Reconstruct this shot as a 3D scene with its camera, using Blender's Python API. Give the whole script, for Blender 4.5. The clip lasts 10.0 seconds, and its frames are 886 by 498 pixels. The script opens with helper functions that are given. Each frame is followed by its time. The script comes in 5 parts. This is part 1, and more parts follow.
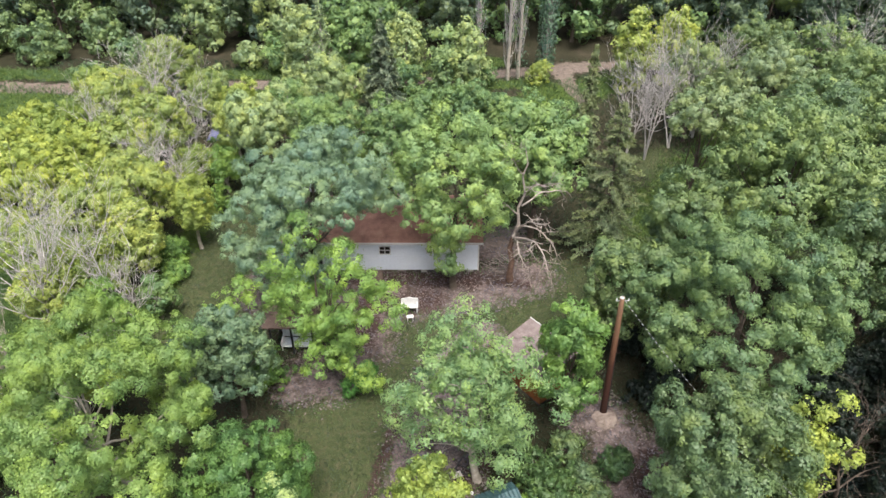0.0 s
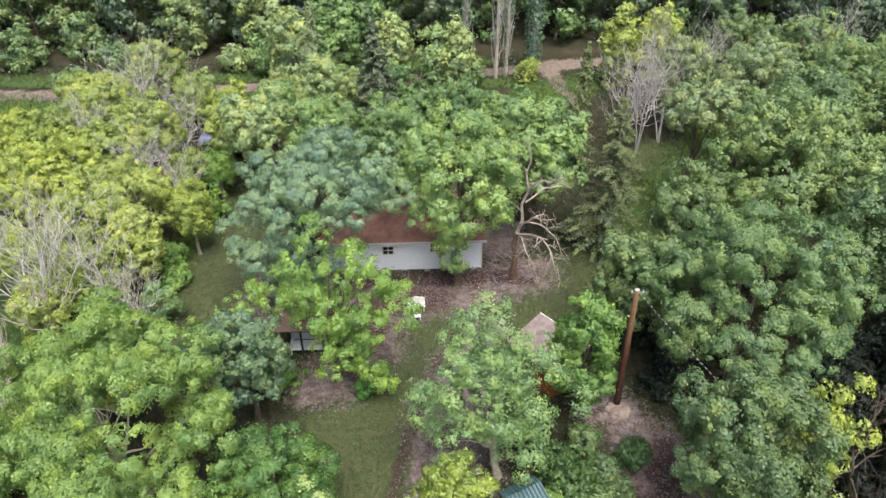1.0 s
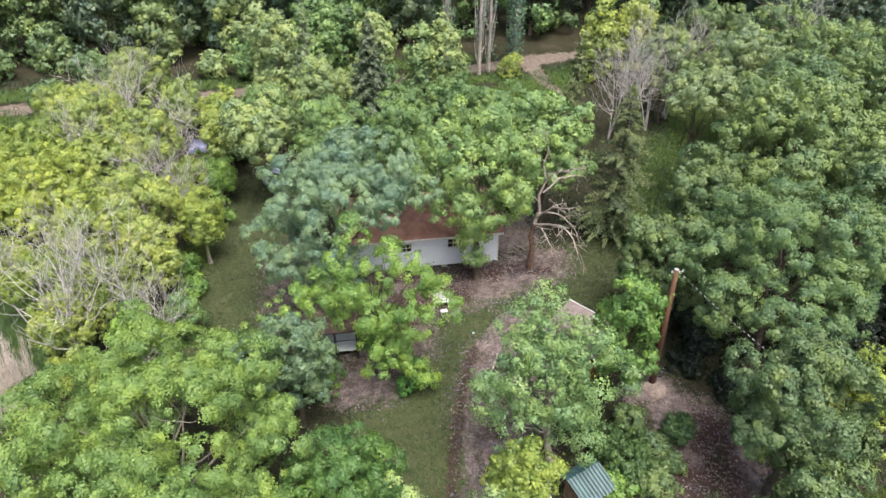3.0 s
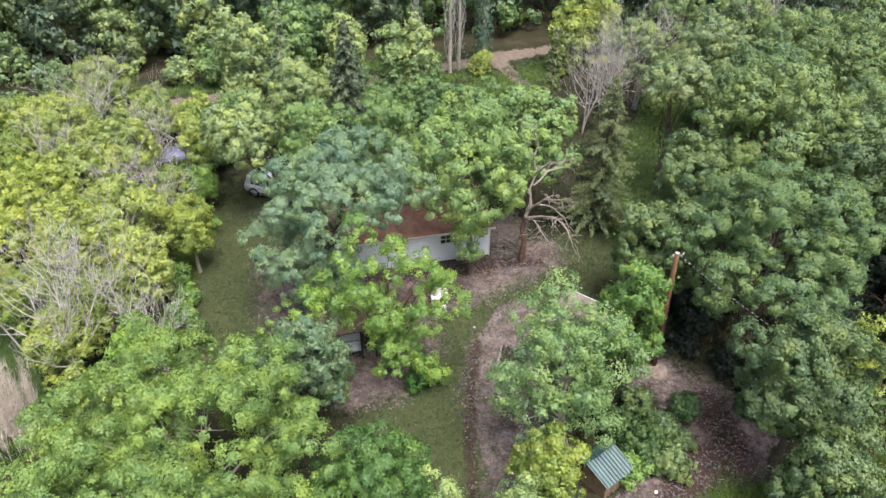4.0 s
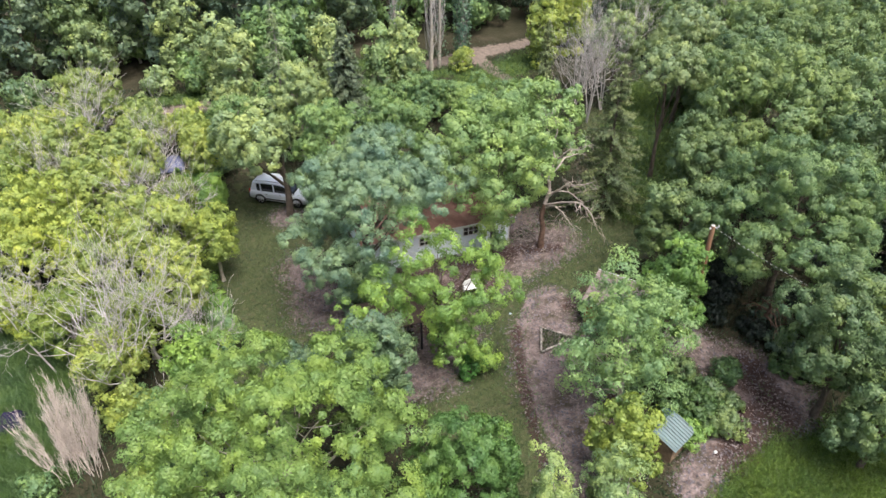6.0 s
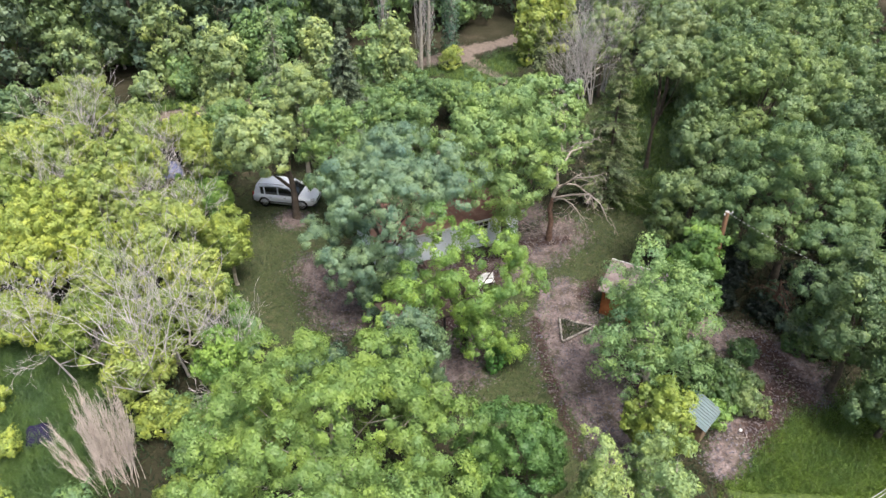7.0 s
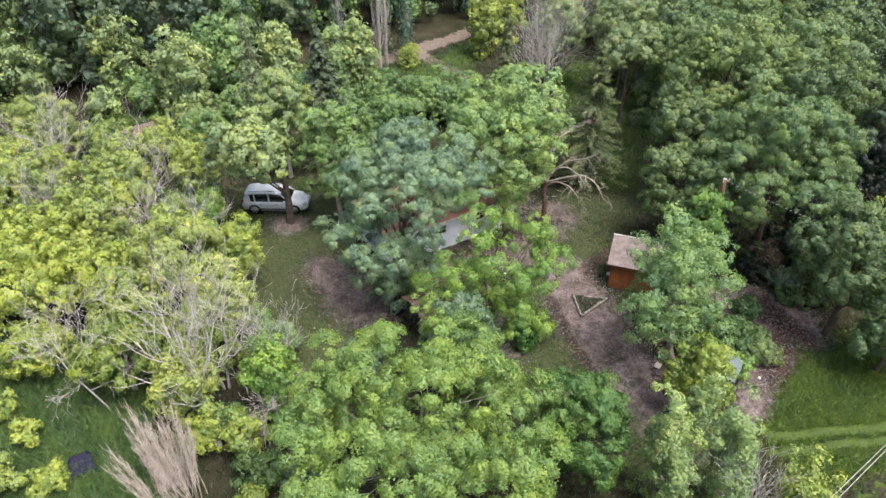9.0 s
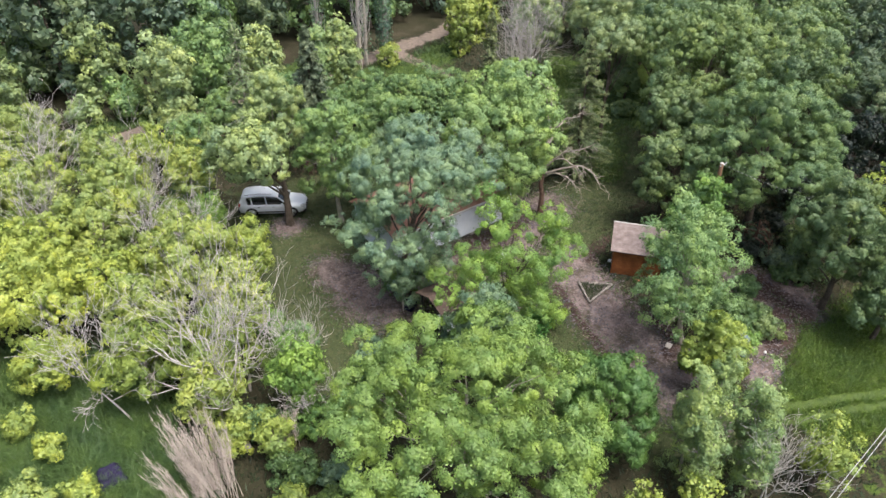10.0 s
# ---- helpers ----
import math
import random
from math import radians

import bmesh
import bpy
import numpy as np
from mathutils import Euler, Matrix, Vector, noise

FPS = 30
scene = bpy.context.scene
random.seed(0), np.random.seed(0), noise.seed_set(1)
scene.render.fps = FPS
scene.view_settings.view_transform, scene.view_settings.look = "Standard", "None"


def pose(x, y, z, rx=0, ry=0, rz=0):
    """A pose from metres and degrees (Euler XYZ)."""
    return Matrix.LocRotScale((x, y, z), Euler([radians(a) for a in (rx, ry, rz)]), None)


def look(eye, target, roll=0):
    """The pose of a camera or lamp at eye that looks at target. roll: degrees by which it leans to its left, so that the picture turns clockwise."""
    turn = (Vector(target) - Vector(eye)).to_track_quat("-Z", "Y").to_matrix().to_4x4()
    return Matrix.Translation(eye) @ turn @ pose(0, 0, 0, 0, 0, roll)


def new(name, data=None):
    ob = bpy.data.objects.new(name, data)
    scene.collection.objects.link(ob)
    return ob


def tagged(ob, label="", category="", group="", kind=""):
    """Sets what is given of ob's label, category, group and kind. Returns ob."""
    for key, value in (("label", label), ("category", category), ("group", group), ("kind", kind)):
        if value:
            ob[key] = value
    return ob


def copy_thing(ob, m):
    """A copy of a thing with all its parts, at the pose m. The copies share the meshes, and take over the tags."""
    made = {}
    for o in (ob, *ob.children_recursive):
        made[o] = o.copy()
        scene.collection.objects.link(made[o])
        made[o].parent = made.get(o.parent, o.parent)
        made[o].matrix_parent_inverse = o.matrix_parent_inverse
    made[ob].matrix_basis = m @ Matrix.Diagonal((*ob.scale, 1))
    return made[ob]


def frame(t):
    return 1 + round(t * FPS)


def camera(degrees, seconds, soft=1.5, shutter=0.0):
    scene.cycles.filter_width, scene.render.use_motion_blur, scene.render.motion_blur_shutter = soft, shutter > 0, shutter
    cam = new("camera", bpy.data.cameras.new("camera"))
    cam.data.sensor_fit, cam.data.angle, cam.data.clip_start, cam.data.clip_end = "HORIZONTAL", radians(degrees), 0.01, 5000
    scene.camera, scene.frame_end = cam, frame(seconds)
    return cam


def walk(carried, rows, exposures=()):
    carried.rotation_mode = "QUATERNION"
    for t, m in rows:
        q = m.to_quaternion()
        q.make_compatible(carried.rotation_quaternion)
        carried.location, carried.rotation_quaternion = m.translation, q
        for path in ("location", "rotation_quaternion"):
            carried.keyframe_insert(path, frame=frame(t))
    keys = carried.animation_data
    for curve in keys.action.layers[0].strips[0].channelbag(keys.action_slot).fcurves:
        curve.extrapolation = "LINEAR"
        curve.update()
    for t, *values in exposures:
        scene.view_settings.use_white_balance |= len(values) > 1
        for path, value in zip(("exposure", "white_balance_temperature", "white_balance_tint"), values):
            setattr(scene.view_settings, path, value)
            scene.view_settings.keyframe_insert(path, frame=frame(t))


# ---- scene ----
cam = camera(64.6, 10.0, soft=1.5)
METRES, EYE, TILT, LEAN, TURN = 27.0, 27.5, -36.5, 0.0, 0.0
ROWS = [
    (0.0, 0.0, 0.0, 0.0, 0.0, -0.0, 0.0),
    (0.5, -0.0342, -0.0006, -0.0019, -1.12, 0.0, 0.81),
    (1.0, -0.0713, -0.0006, -0.0034, -2.27, 0.01, 1.63),
    (1.5, -0.1102, -0.0005, -0.0053, -3.38, 0.01, 2.44),
    (2.0, -0.1507, -0.0002, -0.0069, -4.36, -0.02, 3.18),
    (2.5, -0.1929, 0.0007, -0.0079, -5.29, -0.05, 3.87),
    (4.0, -0.3318, 0.0072, -0.0067, -10.64, -0.51, 7.68),
    (4.5, -0.3838, 0.0109, -0.0046, -12.66, -0.78, 9.11),
    (5.0, -0.4358, 0.0157, -0.0018, -14.22, -1.0, 10.2),
    (5.5, -0.4892, 0.0217, 0.0022, -15.36, -1.17, 10.98),
    (6.0, -0.5431, 0.029, 0.0076, -16.19, -1.3, 11.56),
    (7.5, -0.7086, 0.0584, 0.0308, -21.34, -2.4, 14.92),
    (8.0, -0.7616, 0.0702, 0.04, -23.54, -2.97, 16.29),
    (8.5, -0.8161, 0.0839, 0.0507, -25.31, -3.46, 17.38),
    (9.0, -0.87, 0.0993, 0.0622, -26.93, -3.95, 18.36),
    (9.5, -0.9227, 0.1166, 0.0744, -28.74, -4.51, 19.45),
    (10.0, -0.9764, 0.1363, 0.0879, -30.88, -5.21, 20.66),
]
walk(cam, [(t, pose(0, 0, EYE, TILT, LEAN, TURN) @ pose(METRES * x, METRES * y, METRES * z, 90 + pitch, roll, yaw)) for t, x, y, z, yaw, pitch, roll in ROWS])

# ---- light ----
EXPOSURE = 1.06
world = bpy.data.worlds.new("sky")
scene.world = world
world.use_nodes = True
wn = world.node_tree.nodes
sky = wn.new("ShaderNodeTexSky")
sky.sky_type = "NISHITA"
sky.sun_disc = False
sky.sun_elevation = radians(66)
sky.sun_rotation = radians(163)
sky.air_density, sky.dust_density, sky.ozone_density = 1.0, 6.0, 1.0
wn["Background"].inputs["Strength"].default_value = 0.12
world.node_tree.links.new(sky.outputs["Color"], wn["Background"].inputs["Color"])

sun_data = bpy.data.lights.new("sun", "SUN")
sun_data.energy, sun_data.angle, sun_data.color = 2.1, radians(30), (1.0, 0.98, 0.96)
sun = new("sun", sun_data)
sun.matrix_world = look((7, 6, 60), (0, 29, 0))
scene.view_settings.exposure = EXPOSURE

# ---- materials ----
MATS = {}


def material(name, rough=0.7, metal=0.0, spec=0.3):
    """An empty Principled material; returns it with its node tree and shader."""
    m = bpy.data.materials.new(name)
    m.use_nodes = True
    b = m.node_tree.nodes["Principled BSDF"]
    b.inputs["Roughness"].default_value = rough
    b.inputs["Metallic"].default_value = metal
    b.inputs["Specular IOR Level"].default_value = spec
    MATS[name] = m
    return m, m.node_tree, b


def node(tree, kind, **values):
    n = tree.nodes.new(kind)
    for k, v in values.items():
        n.inputs[k].default_value = v
    return n


def noise_at(tree, scale, detail=4.0, rough=0.6, coord="Object"):
    c = tree.nodes.new("ShaderNodeTexCoord")
    n = node(tree, "ShaderNodeTexNoise", Scale=scale, Detail=detail, Roughness=rough)
    tree.links.new(c.outputs[coord], n.inputs["Vector"])
    return n.outputs["Fac"]


def ramp(tree, fac, stops):
    r = tree.nodes.new("ShaderNodeValToRGB")
    r.color_ramp.elements[0].position, r.color_ramp.elements[0].color = stops[0][0], (*stops[0][1], 1)
    r.color_ramp.elements[1].position, r.color_ramp.elements[1].color = stops[-1][0], (*stops[-1][1], 1)
    for p, c in stops[1:-1]:
        r.color_ramp.elements.new(p).color = (*c, 1)
    tree.links.new(fac, r.inputs["Fac"])
    return r.outputs["Color"]


def mixed(tree, fac, a, b, how="MIX"):
    m = tree.nodes.new("ShaderNodeMix")
    m.data_type, m.blend_type = "RGBA", how
    for v, i in ((fac, 0), (a, 6), (b, 7)):
        if hasattr(v, "is_linked"):
            tree.links.new(v, m.inputs[i])
        else:
            m.inputs[i].default_value = v if i == 0 else (*v, 1)
    return m.outputs[2]


def bumped(tree, b, height, strength, distance):
    n = node(tree, "ShaderNodeBump", Strength=strength, Distance=distance)
    tree.links.new(height, n.inputs["Height"])
    tree.links.new(n.outputs["Normal"], b.inputs["Normal"])


def leaf_material(name, colour, spread=0.07, shift=0.05):
    """Leaves: varied leaf by leaf, spray by spray and tree by tree, a little light passing through."""
    m, t, b = material(name, 0.5, 0, 0.4)
    geo = t.nodes.new("ShaderNodeNewGeometry")
    info = t.nodes.new("ShaderNodeObjectInfo")
    c = Vector((colour[0], colour[1], colour[2] * 1.25))
    low, high = c * (1 - spread), c * (1 + spread)
    leaf = ramp(t, geo.outputs["Random Per Island"], [(0, low), (0.6, c), (1, high)])
    spray = ramp(t, noise_at(t, 1.5, 3.0), [(0.32, (0.80, 0.86, 0.95)), (0.68, (1.20, 1.14, 1.0))])
    leaf = mixed(t, 1.0, leaf, spray, "MULTIPLY")
    young = t.nodes.new("ShaderNodeAttribute")
    young.attribute_name = "spray"
    shoot = ramp(t, young.outputs["Fac"], [(0, (0.86, 0.91, 1.0)), (0.5, (1.0, 1.0, 1.0)), (1, (1.17, 1.11, 0.92))])
    leaf = mixed(t, 1.0, leaf, shoot, "MULTIPLY")
    bough = ramp(t, noise_at(t, 0.42, 2.0), [(0.35, (0.80, 0.86, 0.96)), (0.65, (1.18, 1.13, 1.0))])
    leaf = mixed(t, 1.0, leaf, bough, "MULTIPLY")
    tree_tint = ramp(t, info.outputs["Random"], [(0, (0.84 - shift, 0.84, 0.84 + shift)), (0.35, (1.1, 1.08, 1.0)), (0.65, (0.92, 0.96, 1.04)), (1, (1.16 + shift, 1.16, 1.16 - shift))])
    leaf = mixed(t, 1.0, leaf, tree_tint, "MULTIPLY")
    t.links.new(leaf, b.inputs["Base Color"])
    thin = t.nodes.new("ShaderNodeBsdfTranslucent")
    t.links.new(mixed(t, 1.0, leaf, (1.0, 1.1, 0.6), "MULTIPLY"), thin.inputs["Color"])
    mix = node(t, "ShaderNodeMixShader", Fac=0.2)
    t.links.new(b.outputs[0], mix.inputs[1])
    t.links.new(thin.outputs[0], mix.inputs[2])
    t.links.new(mix.outputs[0], t.nodes["Material Output"].inputs["Surface"])
    return m


def surface(name, stops, scale, rough=0.8, metal=0.0, bump=0.3, dist=0.01, grain=0.0, spec=0.3, depth=0.6):
    """A two-scale mottled surface: blotches by the stops, finer grain on top."""
    m, t, b = material(name, rough, metal, spec)
    base = ramp(t, noise_at(t, scale, 5.0), stops)
    fine = noise_at(t, grain or scale * 9, 3.0)
    base = mixed(t, depth, base, ramp(t, fine, [(0.3, (0.62, 0.62, 0.62)), (0.7, (1.25, 1.25, 1.25))]), "MULTIPLY")
    t.links.new(base, b.inputs["Base Color"])
    bumped(t, b, fine, bump, dist)
    return m


# shade: near-black leaves, the east wood's deep shade put into their colour
LEAVES = {
    "maple": (0.192, 0.290, 0.062), "green": (0.190, 0.310, 0.062), "green2": (0.128, 0.232, 0.050),
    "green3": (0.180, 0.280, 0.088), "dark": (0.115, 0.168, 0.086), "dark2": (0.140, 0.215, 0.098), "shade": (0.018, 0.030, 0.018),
    "blue": (0.205, 0.298, 0.140), "ash": (0.160, 0.262, 0.090), "ash2": (0.236, 0.345, 0.104),
    "oak": (0.150, 0.216, 0.073), "oak2": (0.172, 0.248, 0.086), "yellow": (0.298, 0.365, 0.070), "yellow2": (0.300, 0.365, 0.080),
    "pale": (0.300, 0.365, 0.088), "pale2": (0.235, 0.305, 0.125), "pale3": (0.270, 0.345, 0.124),
    "birch": (0.250, 0.340, 0.110), "lime": (0.215, 0.285, 0.056), "spruce": (0.175, 0.215, 0.100), "larch": (0.200, 0.240, 0.088),
    "rough": (0.085, 0.140, 0.036), "under": (0.036, 0.064, 0.023), "marsh": (0.104, 0.170, 0.044), "scrub": (0.070, 0.128, 0.036), "vine": (0.095, 0.235, 0.045), "bur": (0.166, 0.248, 0.082),
}
for key, colour in LEAVES.items():
    leaf_material("leaf_" + key, colour)
leaf_material("weed_green", (0.085, 0.150, 0.040), 0.4)
leaf_material("grass_meadow", (0.106, 0.166, 0.026), 0.4)
leaf_material("grass_lawn", (0.070, 0.092, 0.034), 0.4)
leaf_material("litter_leaf", (0.165, 0.130, 0.115), 0.5)
surface("bark", [(0.3, (0.055, 0.042, 0.032)), (0.7, (0.15, 0.12, 0.095))], 3, 0.9, 0, 0.7, 0.03)
surface("bark_pale", [(0.3, (0.26, 0.23, 0.19)), (0.7, (0.48, 0.44, 0.38))], 4, 0.85, 0, 0.4, 0.02)
surface("deadwood", [(0.3, (0.38, 0.35, 0.335)), (0.7, (0.60, 0.565, 0.54))], 4, 0.85, 0, 0.4, 0.01)
surface("dead_brush", [(0.3, (0.46, 0.39, 0.34)), (0.7, (0.70, 0.62, 0.555))], 2, 0.9, 0, 0.3, 0.01)
surface("dead_tan", [(0.3, (0.21, 0.178, 0.155)), (0.7, (0.42, 0.37, 0.325))], 4, 0.88, 0, 0.4, 0.01)
surface("dead_red", [(0.3, (0.07, 0.038, 0.028)), (0.7, (0.20, 0.13, 0.095))], 4, 0.9, 0, 0.6, 0.02)

# ---- mesh helpers ----
def smooth(a, b, x):
    s = np.clip((np.asarray(x, float) - a) / (b - a), 0, 1)
    return s * s * (3 - 2 * s)


def rise(x, y):
    """Height of the ground."""
    x, y = np.asarray(x, float), np.asarray(y, float)
    far = np.clip(1 - (np.hypot(x + 5, y - 35) - 120) / 200, 0, 1)
    swell = 0.09 * np.sin(x * 0.55 + 1.3) * np.cos(y * 0.47) + 0.05 * np.sin(x * 1.3 - y * 0.9)
    return 1.6 * smooth(46, 60, y) + far * swell


def lift(x, y):
    return float(rise(x, y))


def mesh_of(name, verts, faces_n, loops, mats, smooth_on=False, mat_index=None):
    """A mesh straight from arrays: corner counts and corner indices."""
    me = bpy.data.meshes.new(name)
    verts = np.asarray(verts, np.float32)
    loops = np.asarray(loops, np.int32)
    faces_n = np.asarray(faces_n, np.int32)
    me.vertices.add(len(verts))
    me.vertices.foreach_set("co", verts.ravel())
    me.loops.add(len(loops))
    me.loops.foreach_set("vertex_index", loops)
    me.polygons.add(len(faces_n))
    starts = np.concatenate([[0], np.cumsum(faces_n)[:-1]]).astype(np.int32)
    me.polygons.foreach_set("loop_start", starts)
    if smooth_on:
        me.polygons.foreach_set("use_smooth", np.ones(len(faces_n), bool))
    for m in mats:
        me.materials.append(MATS[m])
    if mat_index is not None:
        me.polygons.foreach_set("material_index", np.asarray(mat_index, np.int32))
    me.update(calc_edges=True)
    me.validate()
    return me


def unit(v):
    return v / np.maximum(np.linalg.norm(v, axis=-1, keepdims=True), 1e-9)


def leaf_arrays(rng, c, n, length, width, hang=0.35, three=False):
    """Leaves at the places c facing n: folded diamonds, or single triangles."""
    k = len(c)
    n = unit(n)
    u = unit(np.cross(n, rng.normal(size=(k, 3))) - np.array([0, 0, hang]))
    w = unit(np.cross(n, u))
    size = rng.uniform(0.7, 1.3, (k, 1))
    lo, wi = size * length, size * width
    if three:
        v = np.stack([c - u * lo * 0.4 + w * wi * 0.6, c + u * lo * 0.7, c - u * lo * 0.4 - w * wi * 0.6], 1)
        return v.reshape(-1, 3), np.full(k, 3), np.arange(3 * k)
    f = n * wi * 0.22
    v = np.stack([c - u * lo * 0.5 - f, c + w * wi * 0.5 + f, c + u * lo * 0.5 - f, c - w * wi * 0.5 + f], 1)
    return v.reshape(-1, 3), np.full(k, 4), np.arange(4 * k)


def sphere_dirs(rng, k):
    return unit(rng.normal(size=(k, 3)))


def tube_arrays(path, radii, sides=6):
    """A tapered tube along a polyline."""
    path = np.asarray(path, float)
    radii = np.asarray(radii, float)
    d = unit(np.gradient(path, axis=0))
    side = np.cross(d, np.array([0.31, 0.87, 0.39]))
    side = unit(side)
    other = np.cross(d, side)
    a = np.linspace(0, 2 * np.pi, sides, endpoint=False)
    ring = side[:, None] * np.cos(a)[None, :, None] + other[:, None] * np.sin(a)[None, :, None]
    v = (path[:, None] + ring * radii[:, None, None]).reshape(-1, 3)
    q = []
    for i in range(len(path) - 1):
        for j in range(sides):
            k = (j + 1) % sides
            q += [i * sides + j, i * sides + k, (i + 1) * sides + k, (i + 1) * sides + j]
    return v, np.full((len(path) - 1) * sides, 4), np.array(q)


def joined(pieces):
    vs, ns, ls, at = [], [], [], 0
    for v, n, l in pieces:
        vs.append(v), ns.append(n), ls.append(np.asarray(l) + at)
        at += len(v)
    return np.concatenate(vs), np.concatenate(ns), np.concatenate(ls)


def wander(rng, a, b, steps, loose):
    """A crooked way from a to b."""
    a, b = np.asarray(a, float), np.asarray(b, float)
    s = np.linspace(0, 1, steps)[:, None]
    p = a + (b - a) * s
    off = np.cumsum(rng.normal(size=(steps, 3)), 0) * loose
    off -= off[0]
    return p + off * np.sin(np.pi * np.clip(s, 0, 1)) * 0.7


def root_at(name, x, y, z=None):
    e = new(name)
    e.empty_display_size = 0.3
    e.location = (x, y, lift(x, y) if z is None else z)
    return e


def child(name, me, parent, label=""):
    ob = new(name, me)
    ob.parent = parent
    if label:
        ob["label"] = label
    return ob


def part(name, bm, mat, parent, label="", soft=False):
    """Link a bmesh as one mesh object under a thing or a part."""
    me = bpy.data.meshes.new(name)
    for f in bm.faces:
        f.smooth = soft
    bm.to_mesh(me)
    bm.free()
    me.materials.append(MATS[mat])
    return child(name, me, parent, label)


def box_bm(x0, y0, z0, x1, y1, z1, bevel=0.0):
    bm = bmesh.new()
    bmesh.ops.create_cube(bm, size=1.0)
    for v in bm.verts:
        v.co = Vector(((x0 + x1) / 2 + v.co.x * (x1 - x0), (y0 + y1) / 2 + v.co.y * (y1 - y0), (z0 + z1) / 2 + v.co.z * (z1 - z0)))
    if bevel:
        bmesh.ops.bevel(bm, geom=list(bm.edges), offset=bevel, segments=2, affect="EDGES")
    return bm


def tube_part(name, path, radii, mat, parent, sides=8, label=""):
    me = mesh_of(name, *tube_arrays(path, radii, sides), [mat], True)
    return child(name, me, parent, label)


# ---- trees ----
def crown_points(rng, rx, ry, rz, lobes, lobe_r, clump_r, count, low=-0.7, ragged=0.25, extra=()):
    """Places and facings of leaves in a crown of billowing lobes round the origin. extra: more lobes (x, y, z, radius)."""
    k = np.arange(lobes) + 0.5
    zz = 1 - (1 - low) * k / lobes
    ang = k * 2.39996 + rng.uniform(0, 6.28) + rng.normal(size=lobes) * 0.3
    rr = np.sqrt(np.clip(1 - zz * zz, 0, 1))
    d = np.stack([rr * np.cos(ang), rr * np.sin(ang), zz], 1)
    reach = rng.uniform(1 - ragged * 1.4, 1 + ragged * 0.6, (lobes, 1))
    shell = np.array([max(rx - lobe_r, 0.3), max(ry - lobe_r, 0.3), max(rz - lobe_r * 0.8, 0.3)])
    at = d * shell * reach
    core = int(lobes * 0.42)
    d = np.concatenate([d, unit(rng.normal(size=(core, 3)) + np.array([0, 0, 0.3]))])
    at = np.concatenate([at, d[lobes:] * shell * rng.uniform(0.4, 0.7, (core, 1))])
    lobes += core
    size = lobe_r * rng.uniform(0.6, 1.2, lobes)
    if len(extra):
        e = np.asarray(extra, float)
        at, size = np.concatenate([at, e[:, :3]]), np.concatenate([size, e[:, 3]])
        d = np.concatenate([d, np.tile([0.0, -0.3, 0.6], (len(e), 1))])
    share = np.maximum(5, (1.7 * (size / clump_r) ** 2).astype(int))
    which = np.repeat(np.arange(len(at)), share)
    cd = sphere_dirs(rng, len(which))
    out = unit(d[which] + np.array([0, 0, 0.45]))
    flip = np.sum(cd * out, 1) < -0.35
    cd[flip] = -cd[flip]
    cc = at[which] + cd * size[which][:, None] * rng.uniform(0.72, 1.05, (len(which), 1)) * np.array([1, 1, 0.85])
    cs = clump_r * rng.uniform(0.5, 1.1, len(which)) * rng.uniform(0.8, 1.2, len(which))
    axis = unit(cd * 0.8 + out * 0.3 + np.array([0, 0, 0.3]) + rng.normal(size=cd.shape) * 0.2)
    w = rng.choice(len(which), count, p=cs ** 2 / np.sum(cs ** 2))
    ld = sphere_dirs(rng, count)
    side = np.sum(ld * axis[w], 1)
    flip = side < -0.2
    ld[flip] = -ld[flip]
    side = np.abs(side)[:, None]
    depth = rng.uniform(0, 1, (count, 1)) ** 0.45
    stretch = rng.uniform(0.72, 1.22, (len(cc), 3)) * np.array([1.05, 1.05, 0.85])
    p = cc[w] + ld * cs[w][:, None] * (0.35 + 0.75 * depth) * stretch[w]
    loose = rng.uniform(size=count) < 0.1
    p[loose] += rng.normal(size=(int(loose.sum()), 3)) * cs[w][loose][:, None] * 0.42
    p[:, 2] -= 0.25 * cs[w] * (1 - side[:, 0])
    n = ld * 0.85 + cd[w] * 0.3 + rng.normal(size=(count, 3)) * 0.22
    tint = rng.uniform(0, 1, len(cc))[w]
    return p, n, at, size, tint


